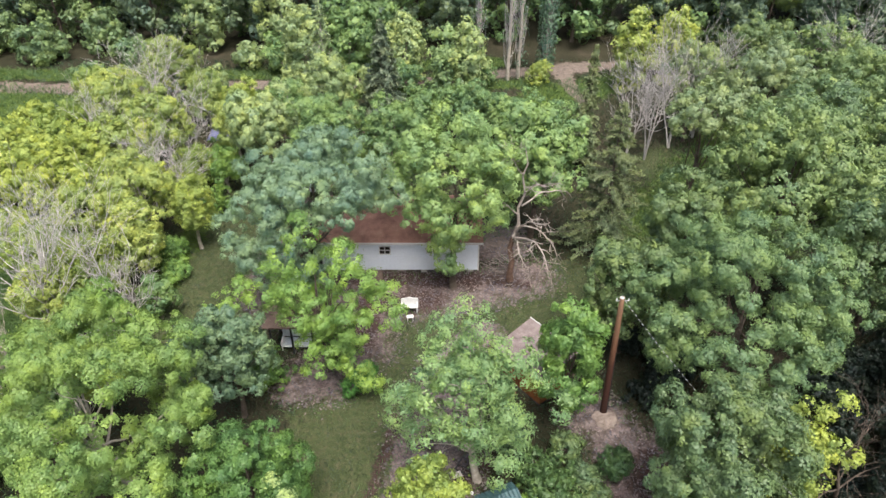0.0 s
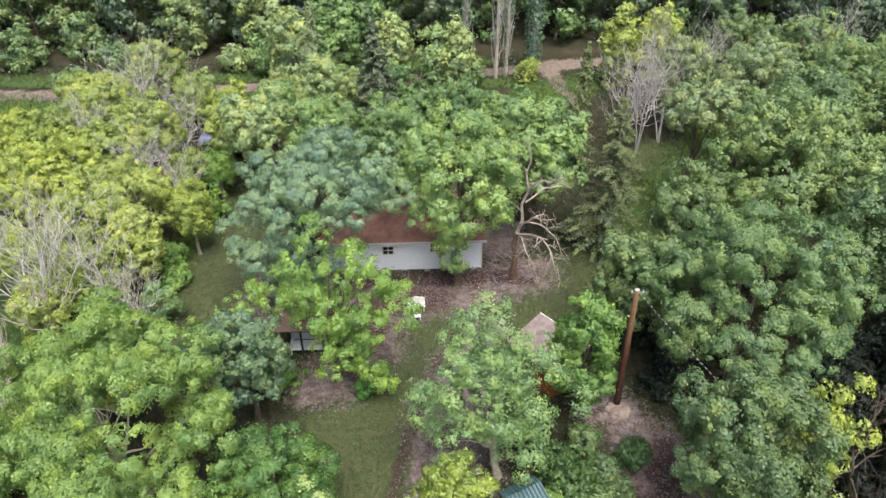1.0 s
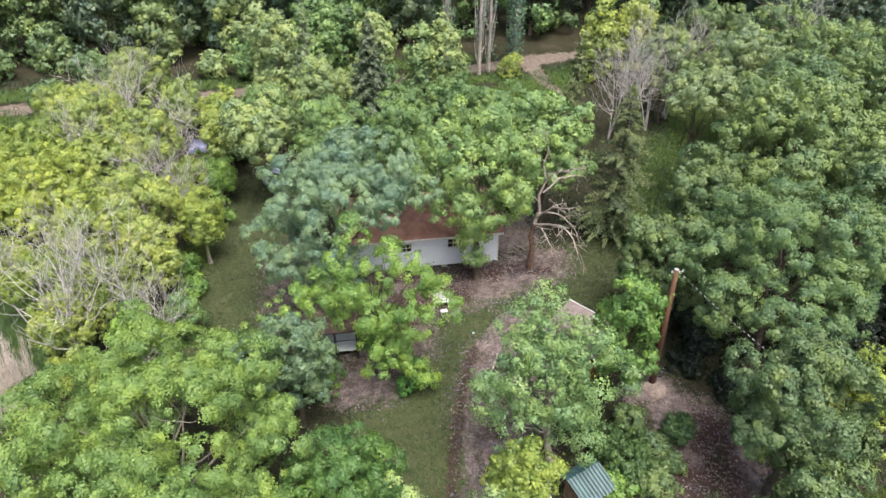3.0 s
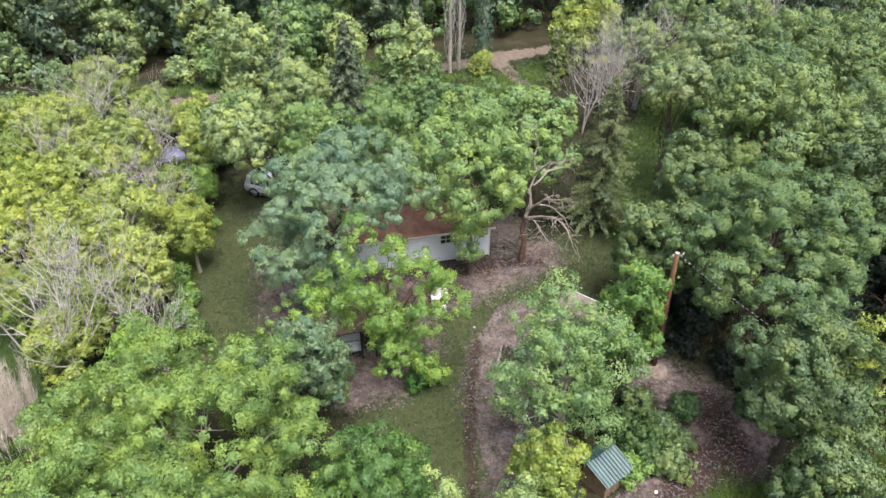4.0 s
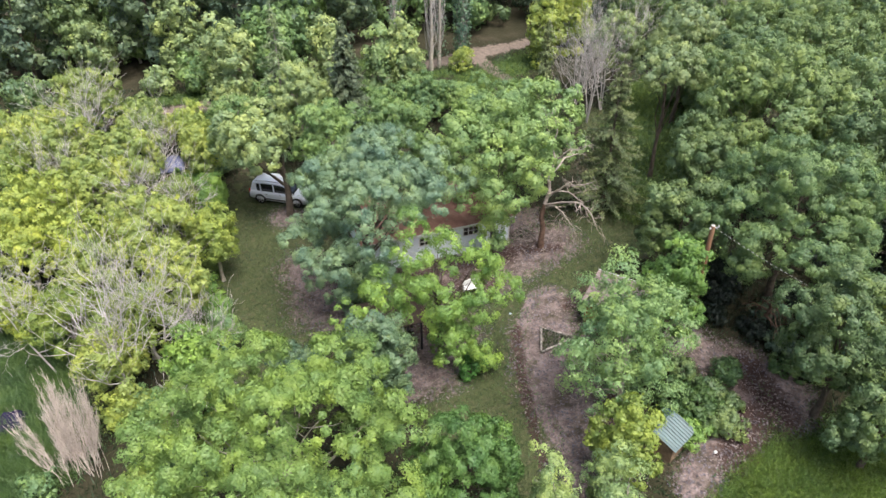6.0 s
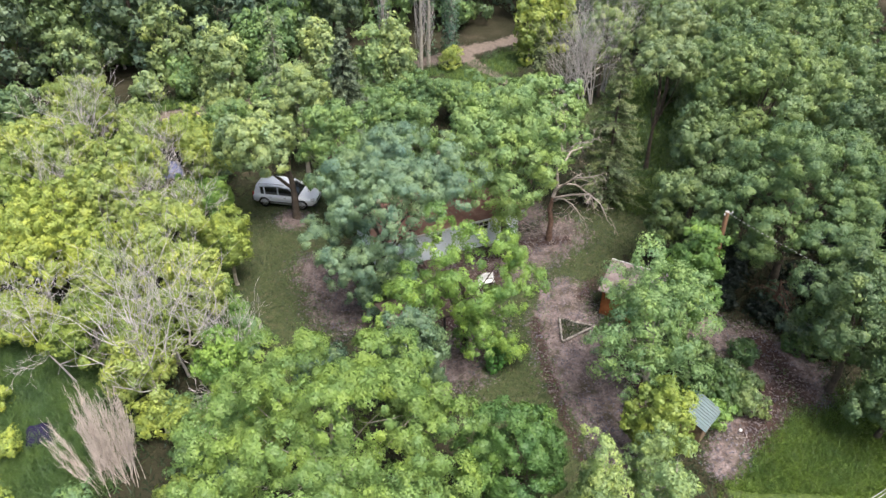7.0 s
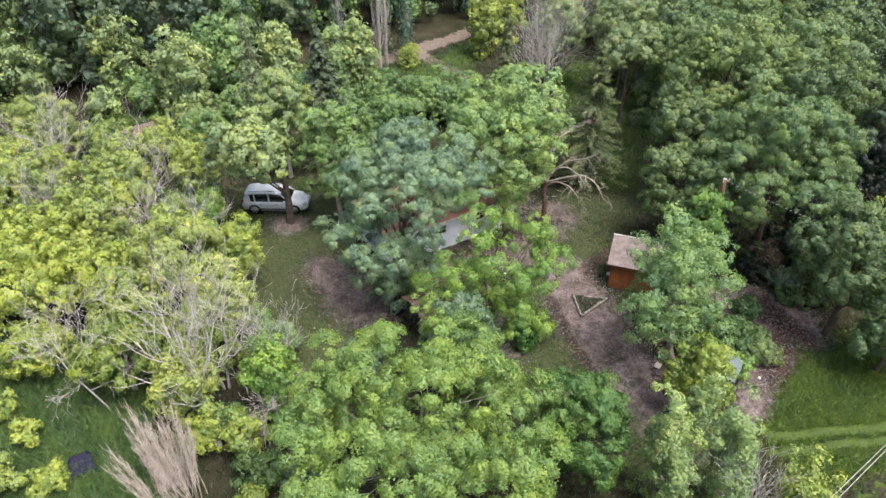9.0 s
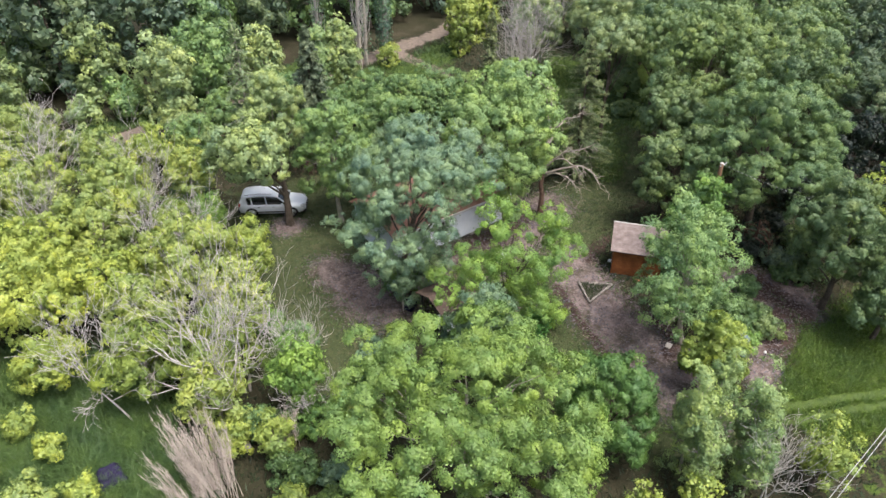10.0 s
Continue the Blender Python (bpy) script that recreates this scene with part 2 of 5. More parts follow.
def broad_tree(seed, x, y, r, top, bottom, leaf, label, name="tree", length=0.115, width=0.09, cover=1.55, lobe=None, clump=0.36,
               bark="bark", ry=None, base=None, thick=None, limbs=9, three=True, ragged=0.26, low=-0.7, twigs=0, fill=2.6, extra=(), lean=0.7):
    """A broad-leaved tree: trunk, limbs and a crown of leaf sprays. Top and bottom are heights of the crown above zero."""
    rng = np.random.default_rng(seed)
    ry = ry or r
    bx, by = base or (x, y)
    g = lift(bx, by)
    rz = (top - bottom) / 2
    centre = np.array([x - bx, y - by, bottom + rz - g])
    tree = root_at(name, bx, by, g)
    area = 4 * np.pi * (((r * ry) ** 1.6 + (r * rz) ** 1.6 + (ry * rz) ** 1.6) / 3) ** (1 / 1.6)
    count = int(cover * area / (0.5 * length * width))
    lobe = lobe or max(0.5, 0.24 * r)
    lobes = int(np.clip(fill * (r * ry * rz) ** (2 / 3) / lobe ** 2, 10, 110))
    p, n, at, size, tint = crown_points(rng, r, ry, rz, lobes, lobe, clump, count, low, ragged, [(ex - x, ey - y, ez - bottom - rz, er) for ex, ey, ez, er in extra])
    me = mesh_of("crown", *leaf_arrays(rng, p + centre, n, length, width, 0.12, three), ["leaf_" + leaf])
    me.attributes.new("spray", "FLOAT", "FACE").data.foreach_set("value", tint.astype(np.float32))
    child("crown", me, tree)
    thick = thick or 0.035 * r + 0.07
    fork = centre * np.array([lean, lean, 0.62])
    fork[2] = max(fork[2], 0.6)
    way = wander(rng, (0, 0, -0.25), fork, 6, 0.06 * r / 3)
    way = np.concatenate([way, wander(rng, way[-1], centre + np.array([0, 0, rz * 0.45]), 5, 0.1)[1:]])
    radii = np.concatenate([[1.45, 1.05], np.linspace(0.95, 0.16, len(way) - 2)]) * thick
    tube_part("trunk", way, radii, bark, tree, 8)
    pieces = []
    order = rng.permutation(lobes)[:limbs]
    for i in order:
        s = rng.integers(3, 7)
        lw = wander(rng, way[s], centre + at[i] * 0.86, 6, 0.12)
        pieces.append([tube_arrays(lw, np.linspace(0.42, 0.08, 6) * radii[s], 5)])
        for _ in range(twigs):
            a = lw[rng.integers(2, 5)]
            e = a + (at[i] * 0.22 + rng.normal(size=3) * 0.5 * lobe + np.array([0, 0, 0.3 * lobe]))
            pieces[-1].append(tube_arrays(wander(rng, a, e, 4, 0.06), np.linspace(0.022, 0.006, 4), 4))
    for q in pieces:
        child("limb", mesh_of("limb", *joined(q), [bark], True), tree)
    return tagged(tree, label, "tree")


def bare_pieces(rng, start, way, length, radius, depth, spread, pieces, up=0.15, min_r=0.008, droop=0.0, sides=5):
    """Leafless branching, thinner from fork to fork."""
    steps = 5
    way = unit(np.asarray(way, float))
    pts = [np.asarray(start, float)]
    d = way
    for _ in range(steps):
        d = unit(d + rng.normal(size=3) * 0.2 + np.array([0, 0, up - droop]) * 0.35)
        pts.append(pts[-1] + d * length / steps)
    radii = np.linspace(radius, max(radius * 0.5, min_r), steps + 1)
    pieces.append(tube_arrays(pts, radii, sides if radius > 0.02 else 3))
    if depth <= 0:
        return
    for _ in range(rng.integers(2, 4) + (depth > 1)):
        i = rng.integers(2, steps + 1)
        nd = unit(d + rng.normal(size=3) * spread)
        bare_pieces(rng, pts[i], nd, length * rng.uniform(0.5, 0.8), radii[i] * 0.72, depth - 1, spread, pieces, up, min_r, droop, sides)


def bare_tree(seed, x, y, height, label, mat="deadwood", stems=1, depth=4, spread=0.6, thick=0.12, name="dead_tree", tilt=(0, 0), up=0.15, reach=0.42, droop=0.0, trunk_mat=""):
    rng = np.random.default_rng(seed)
    tree = root_at(name, x, y)
    trunk = []
    for _ in range(stems):
        a = np.array([0, 0, -0.2]) + np.append(rng.normal(size=2) * 0.12 * (stems > 1), 0)
        top = np.array([tilt[0] + rng.normal() * 0.08 * height * (stems > 1), tilt[1] + rng.normal() * 0.08 * height * (stems > 1), height * 0.72])
        way = wander(rng, a, top, 8, 0.07)
        radii = np.linspace(1.2, 0.3, 8) * thick
        trunk.append(tube_arrays(way, radii, 7))
        for i in range(3, 8):
            for _ in range(2):
                q = []
                d = unit(np.array([rng.normal(), rng.normal(), 0.5 + up]))
                bare_pieces(rng, way[i], d, height * reach * rng.uniform(0.5, 1), radii[i] * 0.6, depth - 2, spread, q, up, droop=droop)
                child("branch", mesh_of("branch", *joined(q), [mat], True), tree)
    child("trunk", mesh_of("trunk", *joined(trunk), [trunk_mat or mat], True), tree)
    return tagged(tree, label, "dead tree")


def spruce(seed, x, y, height, radius, leaf, label, dense=1.0, bark="bark", bottom=0.8, name="spruce", sweep=(0.12, -0.42), leaf_size=(0.3, 0.085), per=34, wide=0.3, category="conifer"):
    """A conifer: straight trunk, whorls of drooping boughs with needle sprays."""
    rng = np.random.default_rng(seed)
    tree = root_at(name, x, y)
    tube_part("trunk", wander(rng, (0, 0, -0.2), (0, 0, height), 9, 0.03), np.linspace(0.16, 0.015, 9), bark, tree)
    cs, ns = [], []
    z = bottom
    while z < height - 0.1:
        reach = radius * (1 - (z - bottom) / (height - bottom)) ** 0.85 + 0.12
        for _ in range(int(6 * dense) + 1):
            a = rng.uniform(0, 6.283)
            d = np.array([math.cos(a), math.sin(a), 0])
            le = reach * rng.uniform(0.65, 1.12)
            s = np.linspace(0, 1, 5)[:, None]
            way = np.array([0, 0, z]) + d * le * s + np.array([0, 0, 1]) * (sweep[0] * s + sweep[1] * s * s + 0.12 * s ** 4) * le
            child("bough", mesh_of("bough", *tube_arrays(way, np.linspace(0.025, 0.006, 5), 3), [bark], True), tree)
            k = int(per * dense * le) + 5
            q = rng.uniform(0.15, 1.02, k)
            base = np.stack([np.interp(q, s[:, 0], way[:, i]) for i in range(3)], 1)
            side = np.array([-d[1], d[0], 0])
            base += side * (rng.uniform(-1, 1, (k, 1)) * wide * le * (1.05 - q[:, None])) + rng.normal(size=(k, 3)) * 0.04
            base[:, 2] -= np.abs(rng.normal(size=k)) * 0.06
            cs.append(base)
            ns.append(d * 0.4 + np.array([0, 0, 0.8]) + rng.normal(size=(k, 3)) * 0.4)
        z += rng.uniform(0.2, 0.34)
    c, n = np.concatenate(cs), np.concatenate(ns)
    child("needles", mesh_of("needles", *leaf_arrays(rng, c, n, *leaf_size, 0.5), ["leaf_" + leaf]), tree)
    return tagged(tree, label, category)


def scatter_mesh(name, rng, xy, leaf_mat, length, width, upright=True, three=True, z=0.0, jitter=0.5, tall=0.0):
    """Blades or small leaves over the ground, as one mesh."""
    k = len(xy)
    g = rise(xy[:, 0], xy[:, 1]) + z
    c = np.column_stack([xy, g])
    if upright:
        tip = np.column_stack([rng.normal(size=(k, 2)) * jitter, np.ones(k)]) * length * rng.uniform(0.5, 1.3, (k, 1))
        side = unit(np.column_stack([rng.normal(size=(k, 2)), np.zeros(k)])) * width * 0.5
        v = np.stack([c - side, c + side, c + tip], 1).reshape(-1, 3)
        return mesh_of(name, v, np.full(k, 3), np.arange(3 * k), [leaf_mat])
    n = np.column_stack([rng.normal(size=(k, 2)) * 0.35, np.ones(k)])
    c[:, 2] += rng.uniform(0.01, 0.05, k) + tall * rng.uniform(0, 1, k) ** 2
    return mesh_of(name, *leaf_arrays(rng, c, n, length, width, 0.0, three), [leaf_mat])

# ---- ground ----
def strip(x, y, way):
    """How far inside a ribbon of points (x, y, half width) each place lies: 1 on its line, 0 at its edge."""
    best = np.full(np.shape(x), -9.0)
    for (ax, ay, aw), (bx, by, bw) in zip(way[:-1], way[1:]):
        dx, dy = bx - ax, by - ay
        s = np.clip(((x - ax) * dx + (y - ay) * dy) / max(dx * dx + dy * dy, 1e-6), 0, 1)
        w = aw + (bw - aw) * s
        best = np.maximum(best, 1 - np.hypot(x - ax - dx * s, y - ay - dy * s) / w)
    return best


LAWN = [
    [(-15.5, 29, 3.2), (-14.6, 33, 4.2), (-13.0, 39, 5.0), (-11.5, 43.5, 5.5), (-6, 45, 4), (-2, 46, 3)],
    [(-3.5, 15, 3.0), (-5.0, 21.5, 3.2), (-3.0, 25.5, 3.0), (0, 29, 3.0), (6, 32.4, 3.2), (11, 34, 3.2), (14.5, 36.5, 2.6), (20, 42, 2.4), (17.5, 47.5, 3.0)],
]
DIRT = [
    [(-11.0, 37, 1.6), (-9.8, 32.5, 2.8), (-4.5, 32.6, 2.2), (-1.5, 32.4, 2.4), (3.4, 33.6, 2.2), (5.2, 34.2, 2.0)],
    [(-4.6, 31, 2.0), (-4.5, 28, 2.0), (-6.4, 26, 2.2), (-7.6, 25.2, 1.4)],
    [(2.2, 36.5, 1.0), (4.0, 37.5, 1.8)],
    [(2.4, 28.6, 1.4), (0.6, 25.8, 2.1), (-0.4, 22.6, 2.2), (-0.2, 19.8, 2.2), (-1.8, 16, 1.8)],
    [(7.6, 23.0, 1.7), (8.6, 21.4, 1.5), (8.3, 18.9, 1.3), (6.7, 16.8, 1.1), (4.3, 16.1, 1.0), (2.3, 14.9, 0.9)],
    [(9.6, 21.0, 1.4), (10.7, 18.4, 1.4), (9.6, 16.8, 1.2)],
    [(-11.0, 43.1, 1.4), (-10.9, 43.0, 1.4)],
]
ROAD = [
    [(-70, 60, 1.1), (-37.5, 59.5, 1.1), (-29, 59.4, 1.1), (-16, 59.9, 1.1), (-3.3, 60.6, 1.05), (6.6, 62.8, 1.1), (12.2, 64.0, 1.3), (17.4, 64.9, 1.2), (24, 68, 1.05)],
    [(11.0, 64.0, 1.0), (11.6, 59.7, 0.8), (12.3, 56.0, 0.5)],
    [(3.2, 38.8, 1.7), (4.4, 38.4, 1.7)], [(-19.6, 59.4, 0.8), (-18.6, 57.0, 0.5), (-17.9, 55, 0.4)],
]
MEADOW = [[(3.4, 12.1, 2.5), (6.5, 12.3, 3.6), (12, 11.8, 3.9), (22, 10, 6)], [(-36, 55, 4), (-44, 55, 5)], [(12.2, 35.4, 1.6), (14.0, 38, 2.8), (17.0, 42, 3.4), (20.5, 46, 3.6), (24, 50.5, 3.4)], [(21, 41, 2.4), (26, 45.5, 3.0), (32, 50.5, 3.0)], [(-60, 62.3, 1.4), (-16, 62.4, 1.3), (5, 65.6, 1.3)], [(9, 57.5, 2.4), (15.5, 60.5, 2.0)], [(-60, 57.3, 1.5), (-22, 57.3, 1.2), (-3, 58.6, 1.0), (9, 60.5, 0.9)], [(-17.3, 31, 1.0), (-17.2, 36, 1.0), (-16.6, 42, 1.0)],
          [(-27, 33, 3.5), (-30, 36, 4), (-34, 36, 5)], [(-28, 30, 3), (-26, 27, 2.5)]]


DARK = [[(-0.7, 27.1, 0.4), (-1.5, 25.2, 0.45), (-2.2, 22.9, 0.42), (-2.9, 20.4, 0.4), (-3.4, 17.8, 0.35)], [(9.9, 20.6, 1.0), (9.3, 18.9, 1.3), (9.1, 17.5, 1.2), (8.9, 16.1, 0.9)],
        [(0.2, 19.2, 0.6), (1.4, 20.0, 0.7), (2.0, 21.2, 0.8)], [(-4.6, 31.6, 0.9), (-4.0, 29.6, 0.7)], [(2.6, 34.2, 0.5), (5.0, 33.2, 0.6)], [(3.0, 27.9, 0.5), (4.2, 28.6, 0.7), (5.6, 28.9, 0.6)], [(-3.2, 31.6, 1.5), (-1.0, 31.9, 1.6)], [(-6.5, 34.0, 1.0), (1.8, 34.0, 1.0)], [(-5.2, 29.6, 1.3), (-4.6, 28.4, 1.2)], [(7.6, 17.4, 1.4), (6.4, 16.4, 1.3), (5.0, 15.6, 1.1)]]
MOWN = [[(1.4, 13.6, 0.22), (2.4, 13.0, 0.26), (4.8, 11.9, 0.26), (7.0, 10.8, 0.24), (11, 9.6, 0.24), (18, 8.6, 0.2)], [(0.6, 12.9, 0.22), (1.5, 12.4, 0.24), (4.0, 11.4, 0.24), (6.3, 10.3, 0.24), (10.5, 9.1, 0.22), (18, 8.0, 0.2)]]
NEAR_GRASS = [[(-60, -6, 14), (45, -6, 14)]]


def cover_at(x, y, ways):
    return np.max([strip(x, y, w) for w in ways], axis=0)


def axis_steps(a, b, step, far):
    mid = np.arange(a, b + step / 2, step)
    out = np.geomspace(1, far, 22)
    return np.concatenate([(a - out)[::-1], mid, b + out])


gx, gy = axis_steps(-40, 32, 0.38, 2600), axis_steps(7, 70, 0.38, 2600)
X, Y = np.meshgrid(gx, gy)
fx, fy = X.ravel(), Y.ravel()
near = (np.abs(fx) < 45) & (fy > 0) & (fy < 80)
grain_rng = np.random.default_rng(5)
fz = rise(fx, fy) + near * grain_rng.normal(size=len(fx)) * 0.012
nx, ny = len(gx), len(gy)
i, j = np.meshgrid(np.arange(nx - 1), np.arange(ny - 1))
a = (j * nx + i).ravel()
quads = np.stack([a, a + 1, a + nx + 1, a + nx], 1).ravel()

m, t, b = material("ground", 0.95, 0, 0.15)


def mask(name, edge=0.22, scale=1.4):
    """A ground mask with a broken edge."""
    at = t.nodes.new("ShaderNodeAttribute")
    at.attribute_name = name
    add = t.nodes.new("ShaderNodeMath")
    add.operation = "MULTIPLY_ADD"
    t.links.new(noise_at(t, scale, 6.0, 0.7), add.inputs[0])
    add.inputs[1].default_value = 2.4
    off = t.nodes.new("ShaderNodeMath")
    off.operation = "SUBTRACT"
    t.links.new(at.outputs["Fac"], off.inputs[0])
    off.inputs[1].default_value = 1.2
    t.links.new(off.outputs[0], add.inputs[2])
    r = t.nodes.new("ShaderNodeMapRange")
    r.interpolation_type = "SMOOTHSTEP"
    r.inputs["From Min"].default_value, r.inputs["From Max"].default_value = 0.0 - edge * 0.2, edge
    t.links.new(add.outputs[0], r.inputs["Value"])
    return r.outputs["Result"]


big, fine, spots = noise_at(t, 0.35, 5.0), noise_at(t, 9.0, 6.0, 0.75), noise_at(t, 2.6, 6.0, 0.7)
floor_c = ramp(t, big, [(0.3, (0.026, 0.027, 0.014)), (0.55, (0.042, 0.039, 0.023)), (0.75, (0.070, 0.057, 0.040))])
lawn_c = ramp(t, spots, [(0.3, (0.040, 0.058, 0.022)), (0.5, (0.062, 0.076, 0.032)), (0.72, (0.100, 0.092, 0.056))])
meadow_c = ramp(t, spots, [(0.3, (0.050, 0.080, 0.018)), (0.7, (0.090, 0.132, 0.028))])
dirt_c = ramp(t, spots, [(0.28, (0.102, 0.074, 0.068)), (0.5, (0.206, 0.160, 0.152)), (0.75, (0.325, 0.272, 0.260))])
road_c = ramp(t, spots, [(0.3, (0.12, 0.094, 0.078)), (0.7, (0.235, 0.192, 0.162))])
colour = mixed(t, mask("lawn"), floor_c, lawn_c)
colour = mixed(t, mask("meadow"), colour, meadow_c)
colour = mixed(t, mask("mown", 0.5, 3.0), colour, ramp(t, spots, [(0.3, (0.055, 0.090, 0.026)), (0.7, (0.090, 0.125, 0.040))]))
patchy = ramp(t, noise_at(t, 0.9, 6.0, 0.72), [(0.36, (0, 0, 0)), (0.56, (1, 1, 1))])
dirt_all = mixed(t, patchy, ramp(t, spots, [(0.3, (0.046, 0.044, 0.026)), (0.7, (0.105, 0.084, 0.066))]), dirt_c)
colour = mixed(t, mask("dirt", 0.45, 2.2), colour, dirt_all)
colour = mixed(t, mask("track", 0.5), colour, dirt_c)
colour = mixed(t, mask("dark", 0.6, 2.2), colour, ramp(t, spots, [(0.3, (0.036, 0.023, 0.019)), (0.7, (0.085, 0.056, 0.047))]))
colour = mixed(t, mask("road", 0.25), colour, road_c)
colour = mixed(t, 0.75, colour, ramp(t, fine, [(0.28, (0.45, 0.45, 0.45)), (0.5, (0.95, 0.95, 0.95)), (0.72, (1.4, 1.36, 1.3))]), "MULTIPLY")
t.links.new(colour, b.inputs["Base Color"])
bumped(t, b, fine, 0.7, 0.06)

ground_mesh = mesh_of("ground", np.column_stack([fx, fy, fz]), np.full(len(a), 4), quads, ["ground"], True)
TRACKS = [[(1.6, 29.6, 0.35), (-1.0, 26.5, 0.35), (-2.2, 22.5, 0.35), (-2.0, 18, 0.35)]]
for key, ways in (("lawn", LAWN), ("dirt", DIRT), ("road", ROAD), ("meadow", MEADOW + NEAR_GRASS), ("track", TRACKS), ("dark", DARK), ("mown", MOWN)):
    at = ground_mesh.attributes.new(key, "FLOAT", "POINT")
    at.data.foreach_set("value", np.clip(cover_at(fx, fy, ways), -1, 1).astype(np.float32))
tagged(new("ground", ground_mesh), "grassy woodland clearing with bare dirt patches and leaf litter", "ground", kind="structure")


def spots_in(rng, ways, count, x0, x1, y0, y1, least=0.0, avoid=(), soft=0.5):
    """Random places inside some ribbons and outside others."""
    x, y = rng.uniform(x0, x1, count * 4), rng.uniform(y0, y1, count * 4)
    ok = (cover_at(x, y, ways) + rng.normal(size=len(x)) * 0.12 > least) if ways else np.ones(len(x), bool)
    for other in avoid:
        ok &= cover_at(x, y, other) < rng.uniform(-0.3, 0.25, len(x)) * soft
    return np.column_stack([x[ok], y[ok]])[:count]


rng = np.random.default_rng(11)
stuff = [
    ("meadow_grass", "grass_meadow", spots_in(rng, [MEADOW[0]], 75000, 1, 24, 4, 20, 0.0, (DIRT, MOWN)), 0.25, 0.035, True, "tall bright green uncut meadow grass", "grass"),
    ("marsh_grass", "leaf_marsh", spots_in(rng, MEADOW[7:], 56000, -40, -22, 22, 42, -0.2), 0.68, 0.04, True, "tall dark green rank grass beside the thicket", "grass"),
    ("rank_weeds", "leaf_marsh", spots_in(rng, MEADOW[7:], 14000, -40, -20, 22, 42, -0.3), 0.45, 0.10, True, "dark green leafy weeds in the rank grass", "undergrowth"),
    ("clearing_grass", "leaf_rough", spots_in(rng, MEADOW[1:7], 34000, -50, 28, 29, 67, -0.1), 0.35, 0.06, True, "green uncut grass at the wood's edge", "grass"),
    ("lawn_grass", "grass_lawn", spots_in(rng, LAWN, 60000, -22, 26, 12, 52, -0.05, (DIRT, TRACKS)), 0.10, 0.04, True, "short dull green trodden lawn grass", "grass"),
    ("dirt_weeds", "weed_green", spots_in(rng, DIRT + DARK, 11000, -14, 14, 12, 46, -0.35, ([[(a, b, c * 0.55) for a, b, c in w] for w in DIRT],)), 0.14, 0.045, True, "low green weeds at the edges of bare dirt", "weeds"),
    ("leaf_litter", "litter_leaf", spots_in(rng, DIRT, 15000, -14, 14, 13, 46, -0.15), 0.11, 0.08, False, "dry brown fallen leaves on bare dirt", "litter"),
    ("woodland_floor_plants", "leaf_under", spots_in(rng, None, 85000, -40, 36, 8, 66, 0, (LAWN, DIRT, ROAD, MEADOW), 0.3), 0.24, 0.06, True, "low green weeds and seedlings under the trees", "undergrowth"),
]
for name, mat, xy, le, wi, up, label, cat in stuff:
    tagged(new(name, scatter_mesh(name, rng, xy, mat, le, wi, up, jitter=0.7, tall=0.7 if cat == "undergrowth" else 0.0)), label, cat, kind="stuff")

# fallen sticks on the dirt
sticks = []
for x, y in spots_in(rng, DIRT, 170, -12, 13, 14, 40, 0.0):
    an, le = rng.uniform(0, 6.28), rng.uniform(0.2, 0.6)
    p = np.array([x, y, lift(x, y) + 0.02])
    sticks.append(tube_arrays(wander(rng, p, p + np.array([math.cos(an) * le, math.sin(an) * le, 0.02]), 4, 0.03), [0.014, 0.012, 0.009, 0.005], 4))
tagged(new("fallen_sticks", mesh_of("fallen_sticks", *joined(sticks), ["dead_tan"])), "thin grey fallen sticks scattered on bare dirt", "sticks", kind="stuff")

# ---- trees of the yard ----
broad_tree(1, -14.6, 18.6, 5.6, 9.7, 0.6, "maple", "large spreading box elder with bright green leaves", length=0.075, width=0.06, cover=1.35, clump=0.34, ry=5.6, lobe=1.15, fill=2.5, ragged=0.2, limbs=16, twigs=3, bark="bark_pale", base=(-14.2, 19.4),
           extra=[(-19.2, 19.6, 6.8, 1.1), (-16.1, 23.4, 6.4, 1.1), (-11.4, 21.6, 6.9, 1.1), (-19.3, 17.8, 6.4, 1.1), (-9.9, 17.4, 5.4, 1.0)])
broad_tree(2, -7.7, 16.9, 2.5, 6.0, 0.3, "green2", "dense deep green young maple beside the box elder", length=0.08, width=0.065, lobe=0.7, clump=0.34)
broad_tree(3, -9.9, 23.2, 2.1, 7.0, 1.0, "dark2", "grey-green small tree with fine leaves", length=0.11, width=0.08, cover=1.5, lobe=0.6, clump=0.3, limbs=8)
